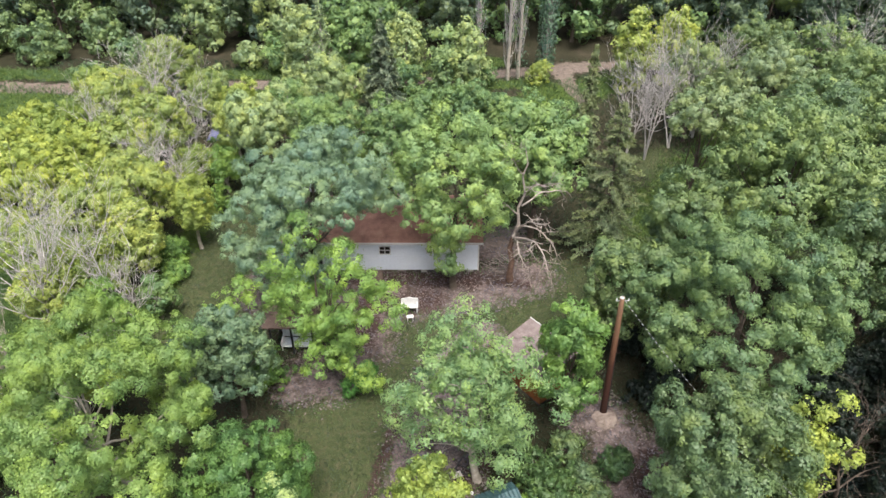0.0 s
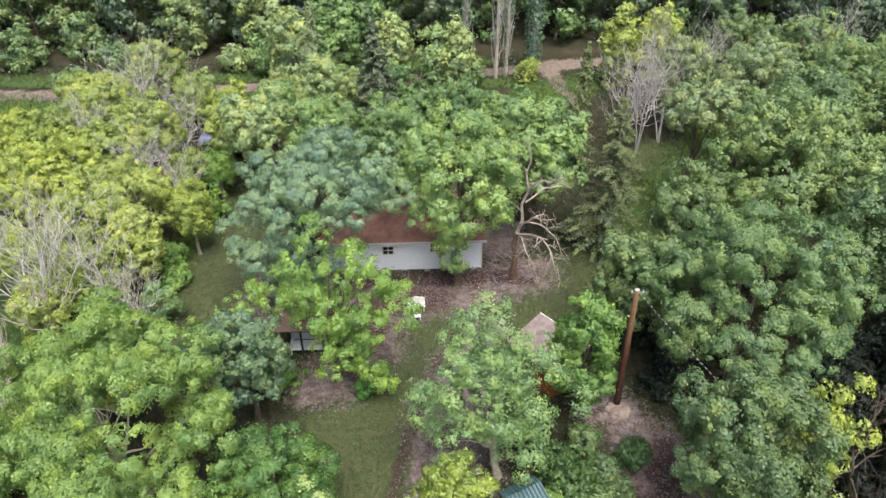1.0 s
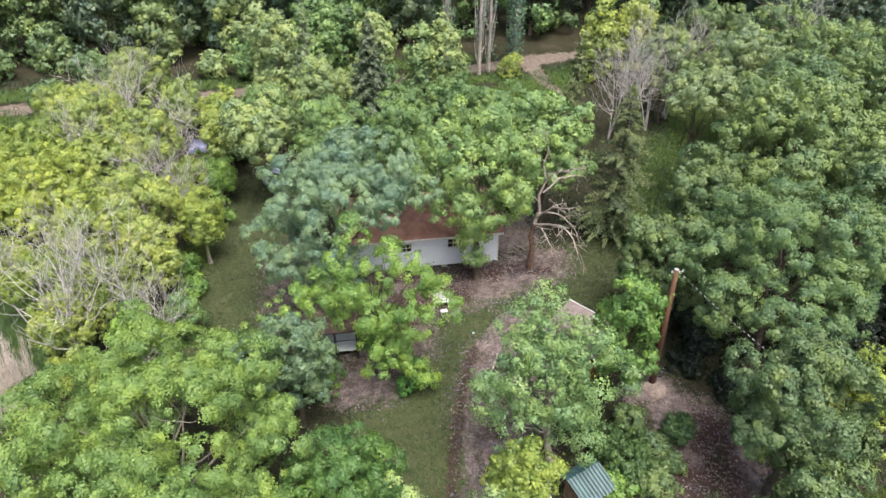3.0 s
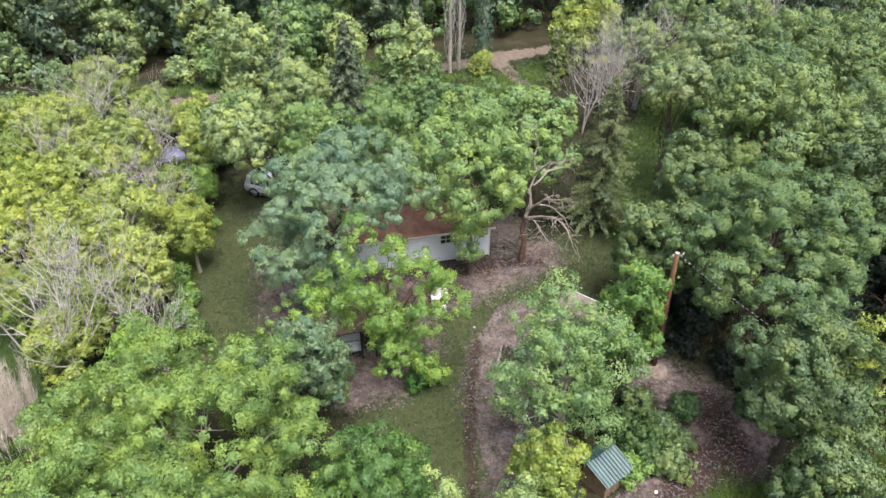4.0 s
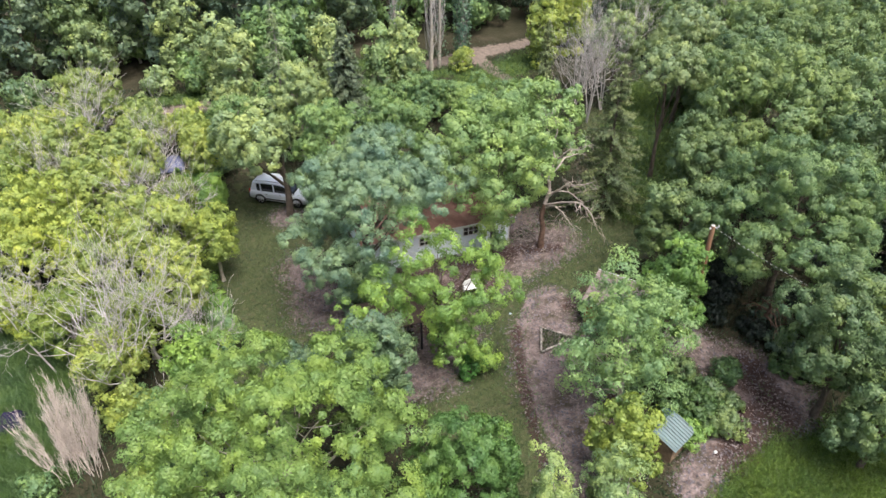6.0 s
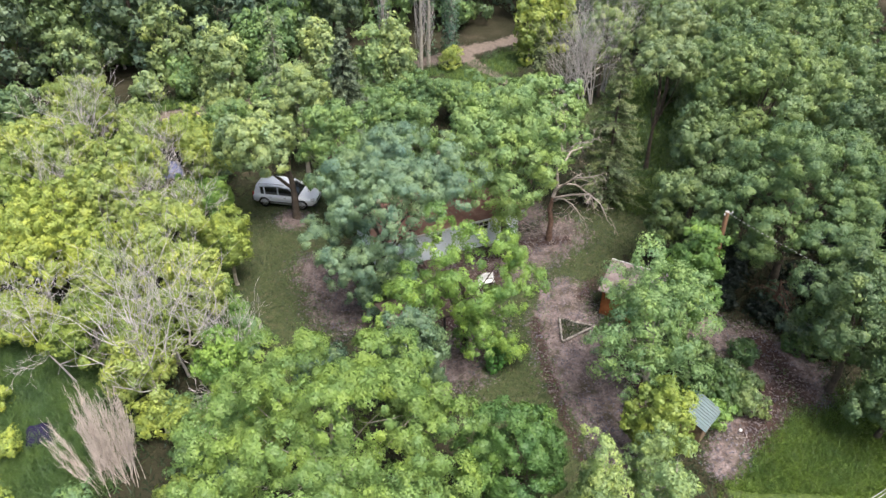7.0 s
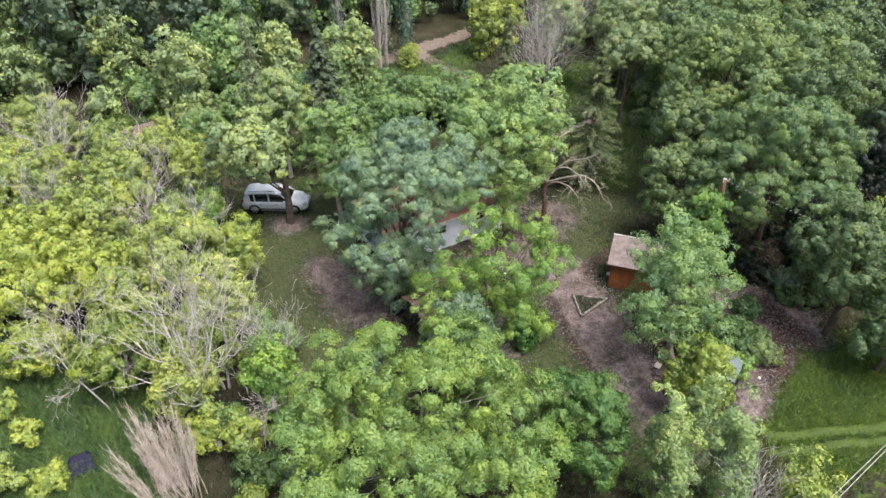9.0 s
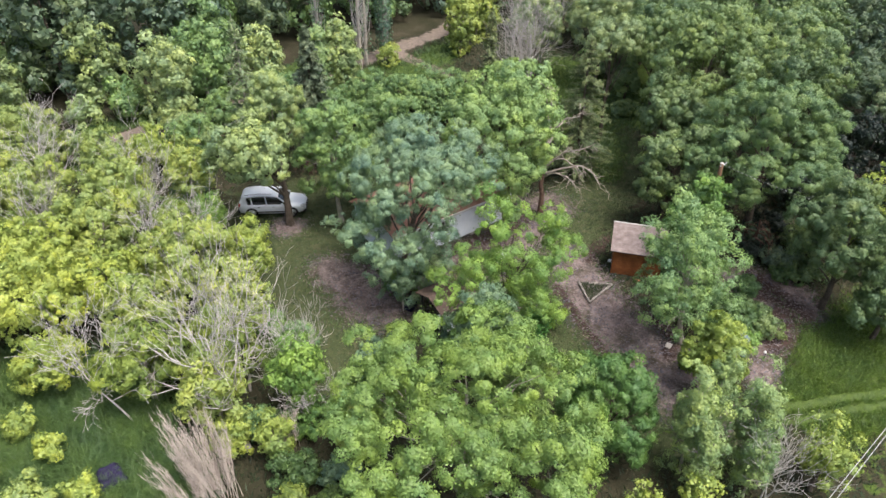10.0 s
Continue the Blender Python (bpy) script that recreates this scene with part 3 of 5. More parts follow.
broad_tree(4, -6.0, 25.7, 3.4, 7.9, 4.4, "green", "leafy green ash tree over the yard", cover=1.4, ry=2.6, fill=1.0, lobe=0.68, length=0.085, width=0.066, clump=0.32, base=(-5.3, 26.6), ragged=0.4, limbs=18, twigs=2,
           extra=[(-2.3, 25.0, 4.9, 0.8), (-3.0, 25.0, 5.4, 0.8), (-2.9, 26.2, 5.4, 0.7), (-4.3, 24.9, 7.9, 0.75), (-3.9, 25.6, 6.8, 0.7), (-6.7, 26.9, 8.3, 0.75), (-6.8, 27.1, 9.0, 0.5), (-7.5, 25.7, 7.8, 0.65), (-5.5, 24.2, 3.0, 0.9), (-4.8, 25.2, 2.3, 0.9), (-4.3, 24.4, 4.8, 0.85), (-4.1, 24.0, 5.6, 0.7),
                  (-5.9, 24.9, 4.4, 0.9), (-6.1, 24.7, 5.9, 0.75), (-10.6, 25.4, 5.4, 0.8), (-9.6, 24.8, 6.5, 0.8), (-8.6, 25.2, 6.2, 0.75), (-7.3, 25.6, 4.6, 0.7), (-4.0, 26.0, 3.6, 0.8), (-5.3, 26.2, 0.9, 0.8), (-5.0, 26.0, 1.7, 0.8), (-5.5, 26.3, 2.6, 0.7), (-5.4, 26.6, 3.6, 0.7),
                  (-4.4, 24.6, 2.2, 0.9), (-3.9, 24.3, 1.3, 0.7), (-4.9, 25.0, 3.2, 0.9), (-3.7, 24.6, 0.6, 0.6), (-8.5, 28.5, 3.4, 0.7), (-8.6, 27.6, 3.3, 0.6), (-7.4, 27.6, 3.4, 0.7), (-5.7, 28.6, 3.0, 0.8), (-6.1, 25.0, 4.5, 0.8), (-5.7, 24.9, 3.0, 0.8), (-5.9, 23.6, 2.8, 0.7), (-6.2, 23.8, 4.2, 0.6), (-5.4, 27.4, 3.6, 0.7)])
broad_tree(5, -6.9, 32.5, 4.4, 10.5, 5.2, "blue", "large feathery blue-green willow over the house", length=0.13, width=0.045, cover=2.1, lobe=0.85, clump=0.32, fill=3.0, ragged=0.3, ry=4.6, base=(-8.9, 32.6), limbs=18, twigs=4,
           extra=[(-7.4, 31.0, 2.4, 0.9), (-8.6, 31.2, 1.8, 0.9), (-8.0, 30.4, 3.2, 1.0), (-8.8, 30.2, 4.2, 1.0), (-9.2, 31.0, 1.2, 0.8), (-9.6, 31.4, 2.2, 1.0), (-9.0, 30.4, 5.0, 1.0), (-9.4, 31.8, 0.9, 0.9), (-10.6, 31.4, 3.6, 1.1), (-11.6, 31.8, 5.4, 1.1), (-10.8, 35.8, 3.8, 1.0), (-3.6, 32.2, 6.8, 1.0), (-3.4, 33.4, 6.2, 0.8),
                  (-8.2, 29.2, 6.2, 1.0), (-9.8, 29.4, 5.2, 1.0), (-10.8, 30.2, 5.0, 1.0), (-7.5, 30.6, 4.4, 0.9), (-6.8, 31.2, 3.2, 0.8), (-7.8, 30.8, 1.2, 0.9), (-8.4, 31.6, 0.6, 0.8), (-10.2, 30.6, 3.2, 1.0), (-11.4, 31.0, 4.2, 0.9), (-7.6, 29.8, 3.6, 0.9), (-8.9, 35.0, 3.8, 0.8), (-9.4, 33.9, 4.4, 0.9), (-8.6, 34.4, 4.4, 0.9), (-8.4, 32.0, 6.0, 0.9), (-9.6, 34.6, 3.2, 0.9), (-8.6, 36.2, 3.0, 0.9), (-9.9, 33.4, 5.2, 0.9), (-8.0, 36.6, 2.4, 0.8), (-4.4, 36.0, 5.0, 0.9), (-3.0, 36.2, 5.2, 0.9), (-2.0, 36.6, 5.4, 0.8)])
broad_tree(6, 0.8, 34.8, 3.7, 10.9, 3.4, "ash2", "tall light green ash tree before the house", length=0.125, width=0.085, lobe=0.85, clump=0.42, base=(0.6, 33.2), limbs=12, twigs=1,
           extra=[(-0.2, 33.0, 4.6, 1.0), (1.2, 33.0, 4.8, 1.0), (0.5, 32.8, 4.0, 1.0), (-1.2, 33.4, 5.2, 1.0), (0.2, 33.0, 2.3, 0.6), (0.4, 33.0, 2.9, 0.75), (0.7, 33.0, 1.7, 0.5), (0.2, 32.8, 3.6, 0.9), (2.4, 32.8, 5.6, 0.9), (3.3, 34.2, 6.4, 0.9), (-2.2, 33.6, 5.8, 0.9), (-1.7, 33.2, 4.9, 0.8), (-3.0, 34.4, 6.6, 0.9)])
broad_tree(7, 5.9, 38.8, 3.4, 9.7, 2.8, "green3", "green leafy tree behind the house", length=0.17, width=0.13)
broad_tree(8, 13.7, 23.7, 4.9, 11.3, 2.4, "bur", "large dense dark green bur oak", length=0.082, width=0.066, cover=1.3, lobe=1.15, clump=0.34, ragged=0.18, fill=2.5, limbs=14, twigs=2,
           extra=[(9.9, 22.2, 6.6, 1.2), (9.4, 25.4, 6.3, 1.1), (11.4, 20.2, 6.6, 1.2)])
broad_tree(9, 9.6, 27.6, 2.5, 7.8, 1.4, "oak", "smaller oak at the edge of the wood", lobe=0.75, clump=0.36)
broad_tree(39, 13.4, 31.2, 2.7, 9.2, 2.6, "oak", "bushy oak at the edge of the grass path", lobe=0.8, clump=0.36)
broad_tree(10, 10.6, 16.4, 3.1, 8.9, 1.8, "oak", "green oak beside the dirt track", length=0.1, width=0.078, lobe=0.8, clump=0.38, limbs=12, twigs=2)
broad_tree(11, 10.2, 13.2, 2.2, 6.0, 0.3, "oak", "low bushy oak at the meadow's edge", length=0.1, width=0.078, lobe=0.7, clump=0.36)
broad_tree(12, 5.8, 22.8, 1.6, 7.9, 1.0, "green2", "slender green maple sapling beside the shed", base=(6.0, 23.2), lobe=0.6, clump=0.34, limbs=6)
broad_tree(13, 1.1, 20.0, 3.0, 8.8, 1.3, "ash", "pale green ash tree with open crown and visible limbs", length=0.10, width=0.068, cover=0.95, lobe=0.7, clump=0.36, ry=2.7, ragged=0.5, limbs=16, twigs=3, bark="bark_pale", base=(1.6, 19.5),
           extra=[(2.2, 19.9, 0.8, 0.8), (3.0, 20.4, 0.9, 0.8), (1.2, 19.8, 1.2, 0.7), (3.4, 21.0, 1.6, 0.9), (3.6, 20.8, 5.8, 0.9), (-1.6, 19.6, 5.0, 0.9), (5.4, 20.6, 3.4, 0.8), (-0.2, 21.4, 6.9, 0.8), (1.4, 21.2, 7.6, 0.8), (-0.9, 19.8, 5.8, 0.75), (2.2, 18.5, 3.9, 0.75), (3.0, 19.5, 6.9, 0.8), (-0.6, 18.9, 7.7, 0.7), (2.4, 17.8, 3.0, 0.7)])
broad_tree(14, -0.7, 16.4, 1.6, 5.2, 0.3, "lime", "yellow-green bushy young tree", length=0.12, width=0.09, lobe=0.5, clump=0.3, limbs=6, name="young_tree")
for k, (x, y, r, top) in enumerate([(-5.5, 14.1, 1.2, 6.9), (-3.4, 12.5, 1.15, 6.6), (-2.6, 14.7, 0.9, 5.6), (-6.1, 12.9, 0.9, 4.8), (-4.4, 11.5, 0.95, 5.0)]):
    broad_tree(20 + k, x, y, r, top, 0.2, "birch", "slender pale green young poplar with white bark", name="young_poplar", length=0.085, width=0.06, cover=0.85, clump=0.26, lobe=0.42,
               fill=2.6, ragged=0.5, bark="bark_pale", thick=0.07, limbs=14, twigs=3, low=-0.95)

# woods east of the yard
EAST = [(18.4, 32.0, 4.7, 12.5, "oak2", 3.4), (23.4, 29.2, 4.5, 12.2, "oak2", 3.0), (16.2, 39.4, 2.4, 10.3, "pale2", 7.0), (20.6, 37.6, 3.4, 10.6, "oak2", 4.4), (20.2, 26.4, 2.7, 10.6, "oak", 3.2),
        (28.6, 38.4, 4.6, 11.6, "oak2", 3.0), (28.6, 44.4, 4.2, 11.0, "oak2", 3.0), (23.2, 46.8, 3.4, 9.8, "pale2", 3.4), (19.6, 51.4, 2.6, 8.8, "pale2", 3.0), (31.8, 48.6, 4.0, 9.4, "oak2", 2.0),
        (30.3, 53.4, 3.8, 9.6, "oak2", 2.0), (27.2, 58.6, 3.6, 8.2, "oak", 1.6), (24.0, 40.6, 3.6, 10.4, "oak2", 3.0), (33.5, 34.0, 4.6, 11.0, "oak", 2.0), (27.5, 24.0, 4.2, 9.0, "dark", 1.0), (39.5, 46.9, 5.4, 11.0, "oak", 2.0),
        # shade trees: near-black crowns added where the wood's edge lies in deep shade
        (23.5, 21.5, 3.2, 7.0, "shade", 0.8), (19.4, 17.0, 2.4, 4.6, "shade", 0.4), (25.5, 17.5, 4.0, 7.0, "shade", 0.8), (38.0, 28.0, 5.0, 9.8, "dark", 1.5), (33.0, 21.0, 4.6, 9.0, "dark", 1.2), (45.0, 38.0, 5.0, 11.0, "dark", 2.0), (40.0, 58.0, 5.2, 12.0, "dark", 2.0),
        (26.2, 46.6, 2.0, 5.0, "pale2", 0.6), (23.2, 43.0, 1.3, 3.2, "oak2", 0.4), (30.5, 50.5, 2.2, 5.5, "oak2", 0.6)]
for k, (x, y, r, top, leaf, low_edge) in enumerate(EAST):
    broad_tree(40 + k, x, y, r, top + 0.3, low_edge, leaf, "dense oak of the wood, green or painted shade-dark" if leaf != "pale2" else "light green tree at the wood's edge",
               length=0.125 if x < 30 else 0.2, width=0.095 if x < 30 else 0.15, cover=1.05, clump=0.36, limbs=9, lobe=max(0.7, 0.25 * r), ragged=0.18, fill=2.4, twigs=1)

# thicket west of the lawn
WEST = [(-26.5, 40.0, 3.2, 6.4, "yellow"), (-22.8, 39.0, 2.6, 5.2, "yellow"), (-19.2, 37.6, 2.8, 7.0, "pale"), (-15.9, 37.2, 1.5, 5.8, "yellow"), (-18.2, 33.9, 1.9, 5.6, "pale"),
        (-23.5, 32.6, 2.3, 5.2, "lime"), (-20.1, 31.6, 2.0, 5.0, "yellow"), (-17.8, 27.5, 1.5, 5.0, "green"), (-21.4, 28.8, 1.7, 5.2, "pale"), (-20.0, 25.6, 0.9, 2.8, "yellow"), (-16.3, 30.4, 1.1, 3.0, "green3"),
        (-22.4, 43.8, 2.7, 6.3, "pale"), (-25.4, 44.8, 3.0, 5.6, "yellow"), (-20.3, 46.2, 2.5, 7.6, "pale"), (-18.0, 44.4, 1.7, 3.7, "lime"), (-15.6, 47.6, 1.7, 6.2, "pale"),
        (-24.6, 49.6, 2.8, 6.6, "pale"), (-26.2, 53.0, 3.0, 6.2, "pale"), (-23.5, 58.0, 3.0, 7.2, "pale"), (-19.4, 53.6, 1.9, 5.6, "pale"), (-16.4, 53.6, 1.7, 5.0, "yellow"), (-28.5, 48.4, 3.2, 5.6, "lime"), (-30.5, 41.5, 3.0, 5.4, "yellow"), (-31.8, 46.0, 2.8, 4.8, "yellow"),
        (-22.4, 35.6, 2.0, 5.4, "pale"), (-27.2, 36.2, 1.8, 3.6, "yellow"), (-8.4, 48.8, 2.2, 9.0, "pale3"), (-7.7, 41.4, 2.8, 9.4, "green3"), (-3.2, 41.8, 2.7, 8.9, "green3"), (-33.5, 52.2, 1.8, 3.4, "yellow"), (-12.9, 54.0, 2.0, 4.6, "green3"),
        (-15.8, 44.2, 1.4, 3.6, "green"), (-34.5, 33.0, 3.0, 5.0, "yellow"), (-29.6, 56.4, 2.0, 5.0, "yellow"), (-31.0, 27.0, 1.5, 2.6, "yellow"), (-28.3, 24.4, 1.3, 2.2, "yellow"), (-17.0, 24.0, 1.2, 2.6, "yellow")]
for k, (x, y, r, top, leaf) in enumerate(WEST):
    broad_tree(80 + k, x, y, r, top, top * 0.17, leaf, "yellow-green box elder of the thicket" if leaf in ("yellow", "pale", "lime") else "green tree beside the lawn",
               length=0.12, width=0.09, cover=1.25, clump=0.32, limbs=9, lobe=max(0.5, 0.26 * r), ragged=0.24, bark="bark_pale", twigs=2)

broad_tree(79, -12.5, 43.7, 3.1, 8.3, 3.7, "pale3", "light green tree with dark trunk beside the parked car", length=0.17, width=0.13, cover=1.6, clump=0.38, lobe=0.8, ragged=0.38, base=(-10.7, 43.2), lean=0.05, thick=0.25, limbs=10, twigs=1)

# along the road
NORTH = [(-15.8, 68.0, 3.2, 9.0, "pale3"), (-12.2, 60.2, 2.7, 9.4, "pale3"), (-8.6, 62.6, 2.8, 8.8, "green3"), (-23.4, 68.6, 2.6, 8.4, "pale3"),
         (-38.6, 66.0, 3.0, 5.5, "green3"), (-33.4, 68.4, 2.8, 6.0, "green3"), (-3.3, 62.0, 2.2, 7.6, "pale3"), (2.2, 57.8, 1.9, 8.4, "pale3"), (16.4, 59.0, 1.9, 8.8, "yellow2"),
         (20.4, 61.4, 2.4, 8.8, "yellow2"), (-28.6, 63.4, 2.2, 5.0, "green3"), (-30.8, 58.2, 2.0, 4.6, "green"), (-44.0, 68.0, 3.0, 7.0, "pale3"), (-20.0, 72.6, 2.8, 9.0, "green3"), (-6.0, 67.0, 2.6, 9.6, "green3"), (-50.0, 65.0, 3.2, 7.0, "green3"), (0.2, 58.2, 1.7, 7.8, "birch"), (-18.4, 64.2, 1.8, 4.2, "pale3"), (-15.0, 63.0, 1.9, 5.4, "green3")]
for k, (x, y, r, top, leaf) in enumerate(NORTH):
    leaf = "oak2" if x < -26 else leaf
    broad_tree(120 + k, x, y, r * (0.8 if y > 65.5 else 0.9), top, 0.9, leaf, "yellow-green tree beside the dirt road" if leaf in ("yellow", "yellow2") else "light green tree beside the dirt road",
               length=0.24, width=0.17, cover=1.4, clump=0.45, limbs=8, lobe=max(0.55, 0.24 * r), ragged=0.35, bark="bark_pale", low=-0.95)

for k, (x, y, r, top, leaf) in enumerate([(-9.4, 13.2, 0.9, 2.6, "yellow"), (-7.3, 12.0, 0.9, 2.6, "yellow"), (-1.7, 9.9, 1.2, 4.3, "yellow"), (-20.9, 22.4, 0.9, 1.9, "yellow"), (14.4, 17.6, 1.5, 7.2, "yellow"), (13.4, 18.6, 1.0, 5.6, "pale2"),
                                          (-29.3, 33.9, 0.9, 1.8, "yellow"), (-28.5, 31.8, 0.8, 1.6, "yellow"), (-28.0, 28.4, 0.9, 1.7, "yellow"), (-30.0, 29.6, 1.1, 1.8, "pale"), (-32.0, 32.0, 1.2, 2.2, "yellow"), (-25.0, 24.2, 0.8, 1.4, "green3")]):
    broad_tree(150 + k, x, y, r, top, 0.2, leaf, "yellow-green sapling in rank grass", name="sapling", length=0.12, width=0.09, cover=1.2, clump=0.22, limbs=6, lobe=0.3, ragged=0.7)
bare_tree(209, 17.2, 17.4, 4.8, "dead grey tree with curved bare limbs in shade", "bark", depth=5, spread=0.6, thick=0.12, reach=0.6, up=0.0, tilt=(-1.0, 0.4))
bare_tree(207, 12.3, 22.3, 3.4, "dead brown tree with drooping bare branches in shade", "dead_red", depth=4, spread=0.8, thick=0.14, reach=0.5, up=-0.1, droop=0.5)
bare_tree(208, -3.9, 10.8, 4.2, "dead grey sapling with bare upright twigs", "deadwood", stems=3, depth=4, spread=0.4, thick=0.04, reach=0.4, up=0.4)

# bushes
# shade bushes near the east oaks are added, near-black to paint deep shade
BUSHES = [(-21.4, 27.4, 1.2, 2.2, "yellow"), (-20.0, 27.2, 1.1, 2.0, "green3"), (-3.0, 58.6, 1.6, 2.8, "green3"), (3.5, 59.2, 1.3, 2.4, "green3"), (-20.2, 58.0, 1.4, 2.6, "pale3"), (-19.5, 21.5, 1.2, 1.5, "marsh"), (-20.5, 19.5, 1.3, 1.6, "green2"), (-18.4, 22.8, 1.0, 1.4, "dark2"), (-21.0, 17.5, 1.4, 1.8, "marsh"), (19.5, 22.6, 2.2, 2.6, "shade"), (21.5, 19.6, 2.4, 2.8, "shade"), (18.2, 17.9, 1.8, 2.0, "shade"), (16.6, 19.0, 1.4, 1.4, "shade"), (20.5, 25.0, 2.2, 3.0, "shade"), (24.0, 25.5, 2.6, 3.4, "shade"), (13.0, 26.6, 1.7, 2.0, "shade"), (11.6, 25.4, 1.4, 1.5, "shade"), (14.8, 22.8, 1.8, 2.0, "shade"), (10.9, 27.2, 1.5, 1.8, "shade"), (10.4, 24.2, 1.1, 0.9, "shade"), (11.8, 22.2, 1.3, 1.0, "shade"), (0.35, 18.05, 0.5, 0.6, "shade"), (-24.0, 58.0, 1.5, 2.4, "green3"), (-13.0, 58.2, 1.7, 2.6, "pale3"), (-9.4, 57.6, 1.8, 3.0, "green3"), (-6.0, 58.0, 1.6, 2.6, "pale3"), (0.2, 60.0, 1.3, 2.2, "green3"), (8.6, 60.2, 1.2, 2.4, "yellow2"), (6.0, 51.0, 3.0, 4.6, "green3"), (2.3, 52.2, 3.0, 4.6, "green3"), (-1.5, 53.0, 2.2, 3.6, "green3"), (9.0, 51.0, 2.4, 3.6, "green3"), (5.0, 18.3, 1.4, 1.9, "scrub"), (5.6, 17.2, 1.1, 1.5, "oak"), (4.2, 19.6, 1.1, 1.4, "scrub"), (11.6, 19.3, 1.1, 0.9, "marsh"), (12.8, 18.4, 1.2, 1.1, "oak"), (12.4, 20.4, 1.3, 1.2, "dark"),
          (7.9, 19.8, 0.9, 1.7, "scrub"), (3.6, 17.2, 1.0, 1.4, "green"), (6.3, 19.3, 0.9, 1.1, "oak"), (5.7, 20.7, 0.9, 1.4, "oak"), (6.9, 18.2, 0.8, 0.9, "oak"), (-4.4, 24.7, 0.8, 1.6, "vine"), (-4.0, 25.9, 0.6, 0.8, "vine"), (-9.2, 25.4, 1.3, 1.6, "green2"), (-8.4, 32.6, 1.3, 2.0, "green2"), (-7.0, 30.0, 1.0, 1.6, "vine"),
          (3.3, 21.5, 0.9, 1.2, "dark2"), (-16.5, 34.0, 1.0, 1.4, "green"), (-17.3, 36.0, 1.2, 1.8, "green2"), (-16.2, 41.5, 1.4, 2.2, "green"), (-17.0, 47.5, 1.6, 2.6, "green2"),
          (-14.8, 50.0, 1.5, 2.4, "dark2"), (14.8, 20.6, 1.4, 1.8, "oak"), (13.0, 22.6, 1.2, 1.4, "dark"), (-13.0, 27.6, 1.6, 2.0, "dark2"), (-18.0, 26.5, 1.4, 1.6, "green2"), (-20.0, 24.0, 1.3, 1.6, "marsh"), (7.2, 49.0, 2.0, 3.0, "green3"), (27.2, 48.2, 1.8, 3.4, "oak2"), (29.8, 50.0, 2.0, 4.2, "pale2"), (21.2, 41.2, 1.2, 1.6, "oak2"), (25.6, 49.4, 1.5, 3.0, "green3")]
for k, (x, y, r, h, leaf) in enumerate(BUSHES):
    broad_tree(160 + k, x, y, r, lift(x, y) + h, lift(x, y) - 0.1, leaf, "leafy bush on the ground, green or painted shade-dark", name="bush", length=0.11, width=0.08, cover=1.15, clump=0.22, limbs=5,
               lobe=max(0.34, 0.26 * r), thick=0.04, ragged=0.45, twigs=1)["category"] = "bush"

# conifers
spruce(200, 10.2, 36.4, 11.2, 3.0, "larch", "tall sparse olive-green spruce at the clearing", dense=0.72, leaf_size=(0.2, 0.045), per=100, sweep=(0.15, -0.32), wide=0.2)
spruce(201, -4.6, 50.3, 10.6, 2.5, "spruce", "dark green spruce beside the dirt road", dense=1.2, per=70, leaf_size=(0.24, 0.08))
spruce(202, -9.2, 52.0, 11.4, 2.6, "pale2", "thin pale half-bare spruce beside the road", dense=0.6, bark="bark_pale")
spruce(203, 10.7, 47.6, 10.0, 1.3, "larch", "narrow grey-green spruce beside the track", dense=0.9)

